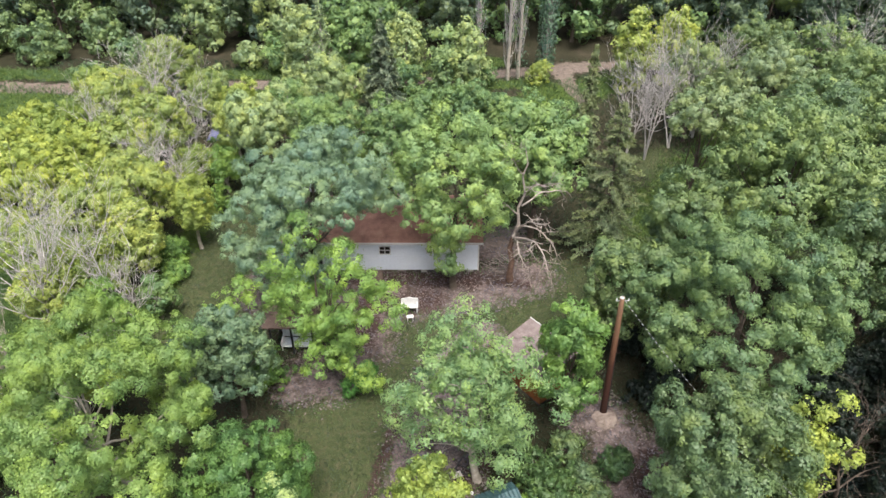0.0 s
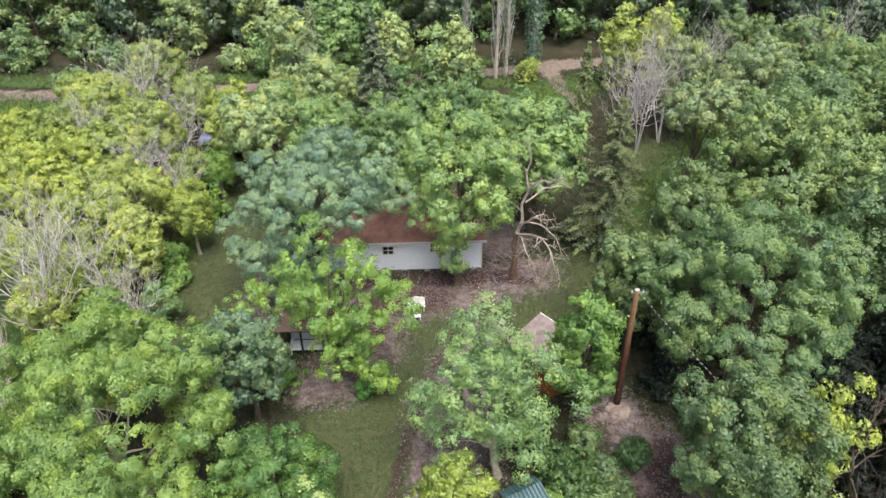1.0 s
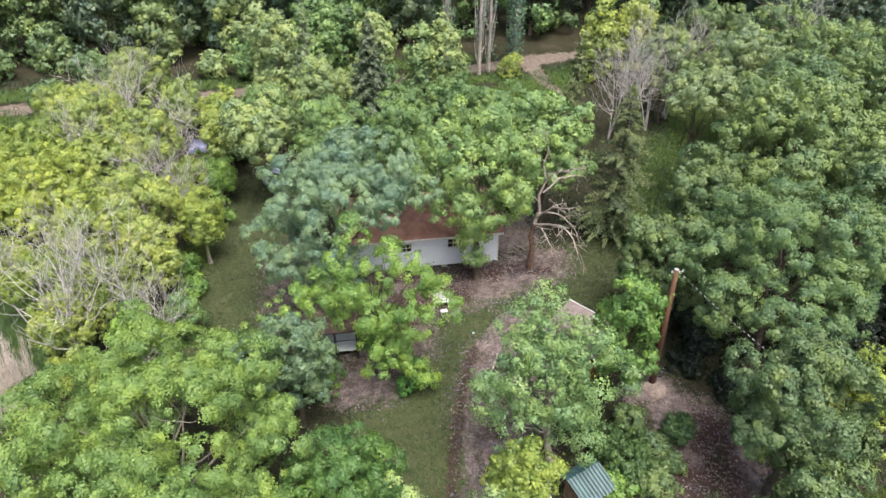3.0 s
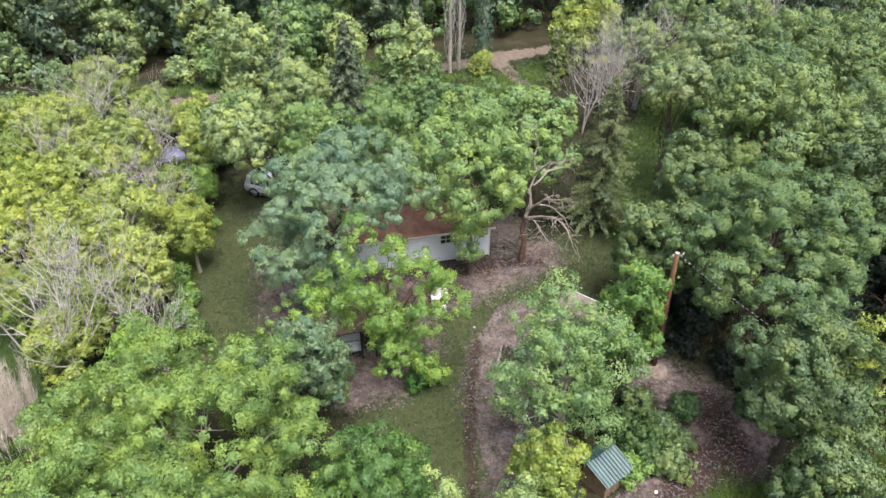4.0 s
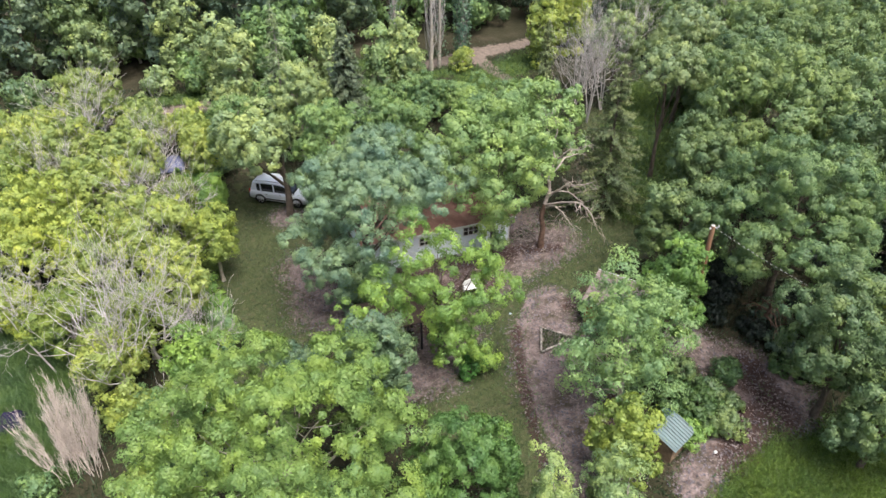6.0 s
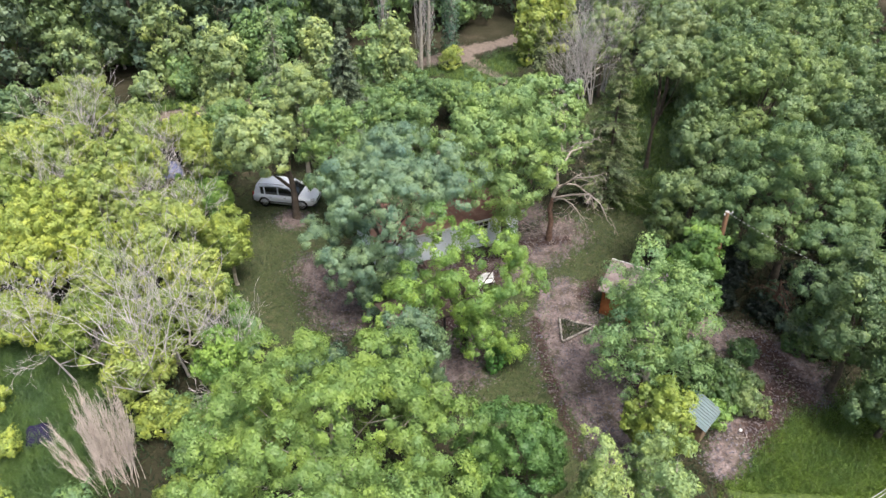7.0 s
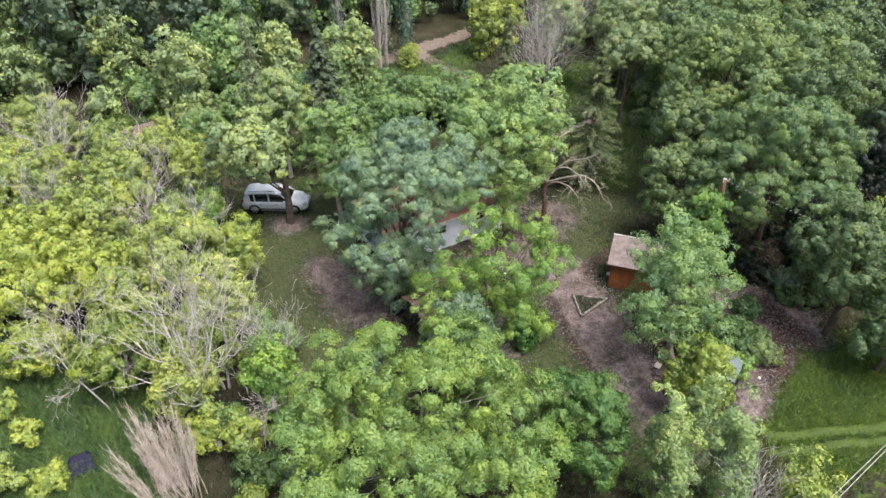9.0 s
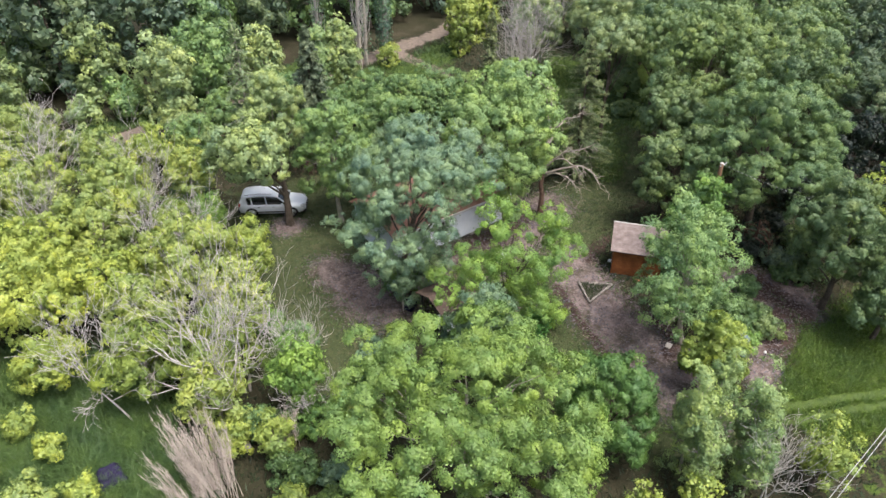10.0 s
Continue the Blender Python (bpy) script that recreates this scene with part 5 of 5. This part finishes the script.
# ---- gazebo ----
gazebo = placed_at("gazebo", -7.75, 28.3, 0, 0.0)
for x in (-1.5, -0.38, 0.75, 1.5):
    for y in (-0.85, 1.0):
        part("post", box_bm(x - 0.05, y - 0.05, -0.05, x + 0.05, y + 0.05, 2.15, 0.008), "dark_metal", gazebo)
part("beam", box_bm(-1.6, -0.92, 2.1, 1.6, -0.8, 2.24), "dark_metal", gazebo)
part("beam", box_bm(-1.6, 0.92, 2.1, 1.6, 1.04, 2.24), "dark_metal", gazebo)
groof = part("roof", slab_bm([(-1.75, -1.2, 2.25), (1.75, -1.2, 2.25), (1.75, 0.05, 2.75), (-1.75, 0.05, 2.75)], 0.05), "gazebo_roof", gazebo, "weathered brown-grey roof")
part("roof", slab_bm([(-1.75, 0.05, 2.75), (1.75, 0.05, 2.75), (1.75, 1.35, 2.25), (-1.75, 1.35, 2.25)], 0.05), "gazebo_roof", gazebo, "weathered brown-grey roof")
courses(groof, "gazebo_roof", -1.76, 1.76, (-1.21, 2.25), (0.05, 2.75), 7)
tagged(gazebo, "dark open-sided garden shelter with brown-grey roof", "gazebo")
bench = placed_at("porch_swing", -7.9, 28.0, 0, 0.0)
part("seat", box_bm(-0.95, -0.4, 0.36, 0.95, 0.35, 0.5, 0.05), "cushion", bench, "pale grey-white cushion")
part("backrest", box_bm(-0.95, 0.3, 0.5, 0.95, 0.5, 1.05, 0.06), "cushion", bench)
for x in (-0.95, 0.85):
    part("arm", box_bm(x, -0.4, 0.5, x + 0.1, 0.3, 0.7, 0.02), "white_paint", bench)
    for y in (-0.36, 0.3):
        part("leg", box_bm(x + 0.02, y, -0.05, x + 0.08, y + 0.06, 0.36), "white_paint", bench)
tagged(bench, "pale grey-white cushioned bench under the garden shelter", "bench")

# ---- small hut ----
hut = placed_at("small_hut", 2.5, 17.25, 24, 0.0)
for nm, x0, y0, x1, y1 in (("wall_front", -0.7, -0.66, 0.7, -0.62), ("wall_back", -0.7, 0.62, 0.7, 0.66), ("wall_side", -0.7, -0.62, -0.66, 0.62), ("wall_side", 0.66, -0.62, 0.7, 0.62)):
    part(nm, box_bm(x0, y0, -0.05, x1, y1, 1.12), "planks", hut)
for k in range(7):
    part("plank", box_bm(-0.7 + k * 0.2, -0.69, 0.0, -0.52 + k * 0.2, -0.662, 1.1), "planks", hut)
for lo, hi in (((-0.88, 1.16), (0.38, 1.55)), ((0.88, 1.34), (0.38, 1.55))):
    sheet = bmesh.new()
    rows = []
    for k in range(41):
        x = -0.9 + 1.8 * k / 40
        wave = 0.018 * math.sin(k * math.pi / 2)
        rows.append([sheet.verts.new((x, y, z + wave)) for y, z in (lo, hi)] + [sheet.verts.new((x, y, z + wave - 0.012)) for y, z in (hi, lo)])
    for p, q in zip(rows[:-1], rows[1:]):
        for k in range(4):
            sheet.faces.new((p[k], p[(k + 1) % 4], q[(k + 1) % 4], q[k]))
    sheet.faces.new(rows[0]), sheet.faces.new(rows[-1][::-1])
    bmesh.ops.recalc_face_normals(sheet, faces=sheet.faces)
    part("roof_sheet", sheet, "metal_teal", hut, "teal corrugated metal")
tagged(hut, "small plank hut with a teal corrugated metal roof", "hut")


# ---- car ----
def loft_bm(rings):
    """Skin over closed rings of equal length, capped."""
    bm = bmesh.new()
    made = [[bm.verts.new(p) for p in r] for r in rings]
    n = len(made[0])
    for p, q in zip(made[:-1], made[1:]):
        for k in range(n):
            bm.faces.new((p[k], p[(k + 1) % n], q[(k + 1) % n], q[k]))
    bm.faces.new(made[0][::-1]), bm.faces.new(made[-1])
    bmesh.ops.recalc_face_normals(bm, faces=bm.faces)
    return bm


car = placed_at("car", -10.78, 45.55, -33, lift(-10.8, 45.5))
body = []
for x, half, low, belt, crown in ((-2.28, 0.72, 0.48, 0.86, 0.98), (-2.2, 0.86, 0.34, 0.95, 1.06), (-1.6, 0.93, 0.27, 0.98, 1.08), (-0.4, 0.95, 0.25, 0.97, 1.05), (0.75, 0.95, 0.25, 0.95, 1.02),
                                  (1.3, 0.93, 0.26, 0.92, 1.01), (1.9, 0.89, 0.28, 0.84, 0.94), (2.22, 0.78, 0.32, 0.72, 0.82), (2.34, 0.62, 0.42, 0.62, 0.68)):
    body.append([(x, -half * 0.9, low), (x, half * 0.9, low), (x, half, low + 0.14), (x, half, belt - 0.1), (x, half * 0.93, belt), (x, half * 0.55, crown), (x, -half * 0.55, crown), (x, -half * 0.93, belt), (x, -half, belt - 0.1), (x, -half, low + 0.14)])
shell = part("body", loft_bm(body), "car_paint", car, "silver painted body", True)
cabin = []
for x, half, low, top, roof_half in ((-2.1, 0.80, 1.0, 1.12, 0.74), (-1.86, 0.83, 1.0, 1.52, 0.64), (-1.2, 0.84, 1.0, 1.62, 0.66), (-0.3, 0.84, 1.0, 1.64, 0.66), (0.3, 0.84, 0.99, 1.56, 0.64), (1.16, 0.82, 0.95, 1.03, 0.74)):
    cabin.append([(x, -half, low), (x, half, low), (x, roof_half + 0.03, top - 0.05), (x, roof_half - 0.08, top), (x, -roof_half + 0.08, top), (x, -roof_half - 0.03, top - 0.05)])
part("glasshouse", loft_bm(cabin), "window_glass", shell, "dark tinted windows", True)
roof_rings = []
for x, h, w in ((-2.08, 1.46, 0.60), (-1.9, 1.58, 0.72), (-1.2, 1.66, 0.745), (-0.3, 1.68, 0.745), (0.3, 1.61, 0.72), (0.5, 1.53, 0.68)):
    roof_rings.append([(x, -w, h - 0.11), (x, w, h - 0.11), (x, w - 0.04, h - 0.03), (x, w * 0.6, h), (x, -w * 0.6, h), (x, -w + 0.04, h - 0.03)])
part("roof", loft_bm(roof_rings), "car_paint", shell, "", True)
for sy in (-1, 1):
    quarter = bmesh.new()
    q1 = [quarter.verts.new((x, sy * y, z)) for x, y, z in ((-2.14, 0.82, 0.98), (-1.62, 0.865, 1.0), (-1.72, 0.72, 1.54), (-1.98, 0.68, 1.5))]
    q2 = [quarter.verts.new((v.co.x, v.co.y - sy * 0.05, v.co.z)) for v in q1]
    quarter.faces.new(q1), quarter.faces.new(q2[::-1])
    for k in range(4):
        quarter.faces.new((q1[k], q2[k], q2[(k + 1) % 4], q1[(k + 1) % 4]))
    bmesh.ops.recalc_face_normals(quarter, faces=quarter.faces)
    part("rear_quarter", quarter, "car_paint", shell)
for sy in (-1, 1):
    for (xa, za), (xb, zb) in (((1.14, 1.0), (0.42, 1.54)), ((-0.3, 1.0), (-0.4, 1.62)), ((-1.3, 1.0), (-1.4, 1.62))):
        tube_part("pillar", [(xa, sy * 0.86, za), ((xa + xb) / 2, sy * 0.78, (za + zb) / 2), (xb, sy * 0.69, zb)], [0.05, 0.045, 0.045], "car_paint", shell, 6)
    for x in (-1.38, 1.40):
        wheel = tube_part("wheel", [(x, sy * 0.72, 0.35), (x, sy * 0.76, 0.35), (x, sy * 0.93, 0.35), (x, sy * 0.965, 0.35)], [0.28, 0.36, 0.36, 0.30], "rubber", car, 22, "black rubber tyre")
        tube_part("rim", [(x, sy * 0.94, 0.35), (x, sy * 0.972, 0.35)], [0.235, 0.20], "alloy", wheel, 18)
        bm = bmesh.new()
        bmesh.ops.create_circle(bm, cap_ends=True, radius=0.09, segments=12, matrix=Matrix.Translation((x, sy * 0.978, 0.35)) @ Matrix.Rotation(radians(90), 4, "X"))
        part("hub", bm, "alloy", wheel)
        for k in range(5):
            an = k * 1.2566 + 0.3
            tube_part("spoke", [(x + 0.05 * math.cos(an), sy * 0.975, 0.35 + 0.05 * math.sin(an)), (x + 0.22 * math.cos(an), sy * 0.975, 0.35 + 0.22 * math.sin(an))], [0.035, 0.028], "alloy", wheel, 5)
        arch = np.linspace(-0.25, 3.39, 12)
        tube_part("wheel_arch", np.column_stack([x + 0.40 * np.cos(arch), np.full(12, sy * 0.935), 0.36 + 0.40 * np.sin(arch)]), np.full(12, 0.04), "black_plastic", car, 6)
    part("mirror", box_bm(0.72, sy * 1.02 - 0.1, 1.0, 0.86, sy * 1.02 + 0.1, 1.15, 0.03), "car_paint", car)
    part("headlight", box_bm(1.98, sy * 0.66 - 0.16, 0.68, 2.26, sy * 0.66 + 0.15, 0.82, 0.03), "headlight", car)
    part("tail_light", box_bm(-2.27, sy * 0.76 - 0.08, 0.78, -2.14, sy * 0.76 + 0.1, 1.05, 0.02), "tail_red", car)
    part("door_trim", box_bm(-1.0, sy * 0.955 - 0.012, 0.42, 1.0, sy * 0.955 + 0.012, 0.50), "black_plastic", car)
    for x in (-0.95, 0.1):
        part("door_handle", box_bm(x, sy * 0.962 - 0.015, 0.84, x + 0.18, sy * 0.962 + 0.015, 0.87), "chrome", car)
    tube_part("roof_rail", [(-1.8, sy * 0.62, 1.65), (-0.8, sy * 0.64, 1.75), (0.1, sy * 0.62, 1.70)], [0.018, 0.018, 0.018], "black_plastic", car, 5)
part("grille", box_bm(2.26, -0.42, 0.52, 2.36, 0.42, 0.68, 0.02), "black_plastic", car)
part("bumper_front", box_bm(2.16, -0.82, 0.28, 2.38, 0.82, 0.44, 0.05), "black_plastic", car, "dark lower bumper")
part("bumper_rear", box_bm(-2.36, -0.84, 0.34, -2.16, 0.84, 0.54, 0.05), "black_plastic", car)
tagged(car, "silver five-door car parked on the lawn under trees", "car")

# ---- utility pole and cables ----
pole = root_at("utility_pole", 8.0, 23.3)
tube_part("post", [(0, 0, -0.3), (-0.04, 0.02, 2), (-0.09, 0.05, 4.5), (-0.15, 0.08, 7.5)], [0.17, 0.16, 0.14, 0.115], "pole_wood", pole, 14, "round wooden post, dark below and orange-brown above")
tube_part("pole_cap", [(-0.15, 0.08, 7.5), (-0.15, 0.08, 7.52), (-0.15, 0.08, 7.54)], [0.115, 0.09, 0.01], "plank_grey", pole, 12)
for dx in (-0.2, 0.2):
    tube_part("bracket", [(-0.15, 0.08, 7.35), (-0.15 + dx, 0.02, 7.38), (-0.15 + dx * 1.3, -0.02, 7.44)], [0.025, 0.025, 0.02], "alloy", pole, 6)
    tube_part("insulator", [(-0.15 + dx * 1.3, -0.02, 7.40), (-0.15 + dx * 1.3, -0.02, 7.46), (-0.15 + dx * 1.3, -0.02, 7.55)], [0.028, 0.036, 0.02], "white_paint", pole, 8)
an = np.linspace(0, 6.0, 16)
tube_part("cable_coil", np.column_stack([0.28 + 0.22 * np.cos(an), np.full(16, -0.1), 0.85 + 0.28 * np.sin(an)]), np.full(16, 0.03), "cable_black", pole, 6, "black coiled cable")
tube_part("conduit", [(0.13, -0.08, 0), (0.09, -0.08, 2.0), (0.04, -0.05, 4.2)], [0.03, 0.03, 0.03], "cable_black", pole, 6)
tagged(pole, "wooden utility pole standing in a sawdust heap", "pole")
heap = bmesh.new()
bmesh.ops.create_icosphere(heap, subdivisions=4, radius=1.0)
for v in heap.verts:
    d = v.co.copy()
    bump_h = 1 + 0.35 * noise.noise(d * 2.5) + 0.12 * noise.noise(d * 8)
    v.co = Vector((d.x * 0.62 * bump_h, d.y * 0.6 * bump_h, max(d.z, -0.15) * 0.16 * bump_h))
heap_root = root_at("sawdust_mound", 8.0, 22.9)
part("mound", heap, "sawdust", heap_root, "", True)
tagged(heap_root, "pale tan sawdust mound at the pole's foot", "sawdust")


def hung(a, b, sag, steps=24):
    s = np.linspace(0, 1, steps)[:, None]
    p = np.asarray(a) * (1 - s) + np.asarray(b) * s
    p[:, 2] -= sag * 4 * (s * (1 - s))[:, 0]
    return p


line = hung((7.98, 23.3, 7.42), (14.0, 9.8, 6.9), 0.75, 120)
cable = root_at("service_cable", 7.98, 23.3, 0.0)
shift = np.array([7.98, 23.3, 0])
tube_part("bare_wire", line - shift, np.full(120, 0.010), "cable_black", cable, 5)
for k in range(0, 118, 2):
    tube_part("white_wrap", line[k:k + 2] - shift, np.full(2, 0.012), "cable_white", cable, 5)
tagged(cable, "twisted black and white service cable from the pole", "cable")
for k, dy in enumerate((0.0, 0.45)):
    wire = root_at("power_line", -40, 5.2 + dy, 0.0)
    tube_part("wire", hung((0, 0, 6.6), (54.0, 4.4 - dy, 6.9), 0.6, 30), np.full(30, 0.013), "cable_white", wire, 5)
    tagged(wire, "thin pale overhead power line wire", "cable")
for x, y in ((14.0, 9.8), (-40.0, 5.4)):
    far_pole = root_at("utility_pole", x, y)
    tube_part("post", [(0, 0, -0.3), (0, 0, 3.5), (0, 0, 7.2)], [0.17, 0.15, 0.12], "pole_wood", far_pole, 12)
    part("crossarm", box_bm(-0.06, -0.5, 6.52, 0.06, 0.5, 6.62, 0.01), "pole_wood", far_pole)
    tagged(far_pole, "weathered wooden utility pole at the meadow", "pole")

# ---- yard clutter ----
A3, B3, C3 = (0.6, 26.6), (-0.3, 24.8), (2.2, 25.2)
for p, q in ((A3, B3), (B3, C3), (C3, A3)):
    log = root_at("log", p[0], p[1])
    dx, dy = q[0] - p[0], q[1] - p[1]
    tube_part("bark_log", [(dx * s, dy * s, 0.1 + 0.012 * math.sin(s * 9)) for s in (0.02, 0.03, 0.3, 0.6, 0.96, 0.97)], [0.02, 0.08, 0.075, 0.07, 0.065, 0.02], "birch_log", log, 9)
    tagged(log, "pale weathered log edging a triangular bed", "log", "logs round the bed")
bed = np.random.default_rng(9)
w = bed.dirichlet((1, 1, 1), 900)
xy = w @ np.array([A3, B3, C3]) 
tagged(new("bed_grass", scatter_mesh("bed_grass", bed, xy, "grass_lawn", 0.16, 0.05, True, jitter=0.6)), "olive green grass inside a log triangle", "grass", kind="stuff")

seat = placed_at("garden_bench", -1.95, 30.9, 0)
part("seat", box_bm(-0.5, -0.12, 0.38, 0.5, 0.18, 0.44, 0.015), "white_paint", seat)
back = bmesh.new()
outline = [(-0.5, 0.44), (-0.5, 0.86), (-0.42, 0.92), (-0.18, 0.93), (-0.12, 0.98), (0.12, 0.98), (0.18, 0.93), (0.42, 0.92), (0.5, 0.86), (0.5, 0.44)]
fr = [back.verts.new((x, 0.14, z)) for x, z in outline]
bk = [back.verts.new((x, 0.20, z)) for x, z in outline]
back.faces.new(fr), back.faces.new(bk[::-1])
for k in range(len(fr)):
    back.faces.new((fr[k], bk[k], bk[(k + 1) % len(fr)], fr[(k + 1) % len(fr)]))
bmesh.ops.recalc_face_normals(back, faces=back.faces)
part("backrest", back, "white_paint", seat)
for x in (-0.46, 0.40):
    for y in (-0.1, 0.12):
        part("leg", box_bm(x, y, -0.04, x + 0.06, y + 0.06, 0.38), "white_paint", seat)
    part("armrest", box_bm(x - 0.02, -0.12, 0.60, x + 0.08, 0.14, 0.65, 0.01), "white_paint", seat)
tagged(seat, "white painted garden bench with a shaped back on dirt", "bench")
stool = placed_at("footstool", -1.9, 30.2, 8)
part("seat", box_bm(-0.2, -0.13, 0.24, 0.2, 0.13, 0.29, 0.012), "white_paint", stool)
for x in (-0.17, 0.13):
    for y in (-0.1, 0.06):
        part("leg", box_bm(x, y, -0.04, x + 0.04, y + 0.04, 0.24), "white_paint", stool)
tagged(stool, "small white wooden footstool before the bench", "stool")

junk = placed_at("broken_chair", 0.75, 19.8, 20)
part("panel", box_bm(-0.38, -0.26, 0.12, 0.06, 0.06, 0.16, 0.01), "plank_grey", junk, "pale grey weathered panel")
for p, q in (((-0.1, 0.3, 0), (0.3, 0.35, 0.7)), ((0.3, 0.35, 0.7), (0.55, -0.1, 0.65)), ((0.55, -0.1, 0.65), (0.35, -0.3, 0)), ((-0.1, 0.3, 0.05), (0.35, -0.3, 0.05)), ((0.05, 0.32, 0.3), (0.45, -0.2, 0.32))):
    tube_part("bar", [p, q], [0.026, 0.026], "dark_metal", junk, 6)
tagged(junk, "broken dark metal frame with a pale grey panel on dirt", "junk")
for k, (x, y, s, mat) in enumerate([(0.9, 18.3, 0.1, "white_paint"), (0.35, 18.5, 0.08, "white_paint"), (4.6, 16.2, 0.09, "white_paint"), (1.3, 18.8, 0.09, "white_paint"), (4.0, 27.05, 0.15, "white_paint"), (-0.5, 28.4, 0.08, "pale_tarp"), (1.0, 17.6, 0.1, "pale_tarp")]):
    bag = bmesh.new()
    bmesh.ops.create_icosphere(bag, subdivisions=2, radius=s)
    for v in bag.verts:
        v.co *= 1 + 0.35 * noise.noise(v.co * (4 / s) + Vector((k, 0, 0)))
        v.co.z = max(v.co.z * 0.7, -s * 0.4)
    scrap = root_at("plastic_scrap", x, y, lift(x, y) + s * 0.35)
    part("scrap", bag, mat, scrap)
    tagged(scrap, "crumpled white plastic scrap lying on dirt", "litter", "plastic scraps")
pot = root_at("flower_pot", 3.6, 24.45)
tube_part("pot", [(0, 0, -0.02), (0, 0, 0.0), (0, 0, 0.2), (0, 0, 0.24), (0, 0, 0.22)], [0.02, 0.09, 0.13, 0.14, 0.02], "terracotta", pot, 14)
tagged(pot, "small terracotta pot before the shed", "pot")

ladder = placed_at("ladder", -18.9, 52.5, 62)
for y in (-0.2, 0.2):
    part("rail", slab_bm([(-1.0, y - 0.03, 2.75), (-1.0, y + 0.03, 2.75), (0.9, y + 0.03, 0.9), (0.9, y - 0.03, 0.9)], 0.07), "white_paint", ladder)
for k in range(7):
    s = (k + 0.5) / 7
    part("rung", box_bm(-1.0 + 1.9 * s - 0.025, -0.2, 2.72 - 1.85 * s - 0.04, -1.0 + 1.9 * s + 0.025, 0.2, 2.72 - 1.85 * s), "white_paint", ladder)
tagged(ladder, "white ladder leaning on a blue tarpaulin", "ladder")


def tarp(x, y, sx, sy, h, mat, label, name="tarpaulin", seed=0.0):
    bm = bmesh.new()
    bmesh.ops.create_grid(bm, x_segments=18, y_segments=18, size=1.0)
    for v in bm.verts:
        edge = max(abs(v.co.x), abs(v.co.y))
        z = h * (1 - edge ** 4) * (0.8 + 0.5 * noise.noise(Vector((v.co.x * 1.6 + seed, v.co.y * 1.6, seed)))) + 0.05 * noise.noise(Vector((v.co.x * 6, v.co.y * 6, seed)))
        v.co = Vector((v.co.x * sx, v.co.y * sy, z))
    g = bmesh.ops.extrude_face_region(bm, geom=list(bm.faces))
    for v in g["geom"]:
        if isinstance(v, bmesh.types.BMVert):
            v.co.z -= 0.03
    bmesh.ops.recalc_face_normals(bm, faces=bm.faces)
    r = root_at(name, x, y)
    part("sheet", bm, mat, r, "", True)
    return tagged(r, label, "tarpaulin")


tarp(-18.3, 52.2, 1.0, 0.9, 0.8, "tarp_blue", "blue tarpaulin draped over a heap", seed=1.0)
tarp(-26.7, 29.1, 0.65, 0.65, 0.7, "tarp_purple", "dark purple tarpaulin in rank grass", seed=2.0)
post = placed_at("clothes_post", -9.45, 31.0, 0)
tube_part("upright", [(0, 0, -0.1), (0, 0, 0.7), (0.02, 0, 1.25)], [0.05, 0.045, 0.045], "plank_grey", post, 8)
tagged(post, "grey wooden post standing in dirt", "post")
bin_box = placed_at("storage_bin", -8.95, 30.95, 25)
part("body", box_bm(-0.36, -0.26, -0.03, 0.36, 0.26, 0.62, 0.03), "tarp_purple", bin_box)
part("lid", box_bm(-0.39, -0.29, 0.622, 0.39, 0.29, 0.69, 0.02), "black_plastic", bin_box, "black plastic lid")
tagged(bin_box, "dark blue plastic storage bin on bare dirt beside a post", "bin")


# ---- brush pile beside the house ----
pile_rng = np.random.default_rng(41)
pile = root_at("brush_pile", 3.6, 34.9)
for _ in range(70):
    an, le = pile_rng.uniform(0, 6.28), pile_rng.uniform(0.4, 1.2)
    p = np.append(pile_rng.normal(size=2) * np.array([0.55, 0.75]), pile_rng.uniform(0.02, 0.3))
    q = p + np.array([math.cos(an) * le, math.sin(an) * le, pile_rng.uniform(-0.1, 0.15)])
    q[2] = max(q[2], 0.02)
    tube_part("stick", wander(pile_rng, p, q, 4, 0.04), [0.02, 0.016, 0.012, 0.006], "dead_tan" if pile_rng.random() < 0.5 else "bark", pile, 4)
tagged(pile, "low pile of brown cut branches on bare dirt", "brush pile")
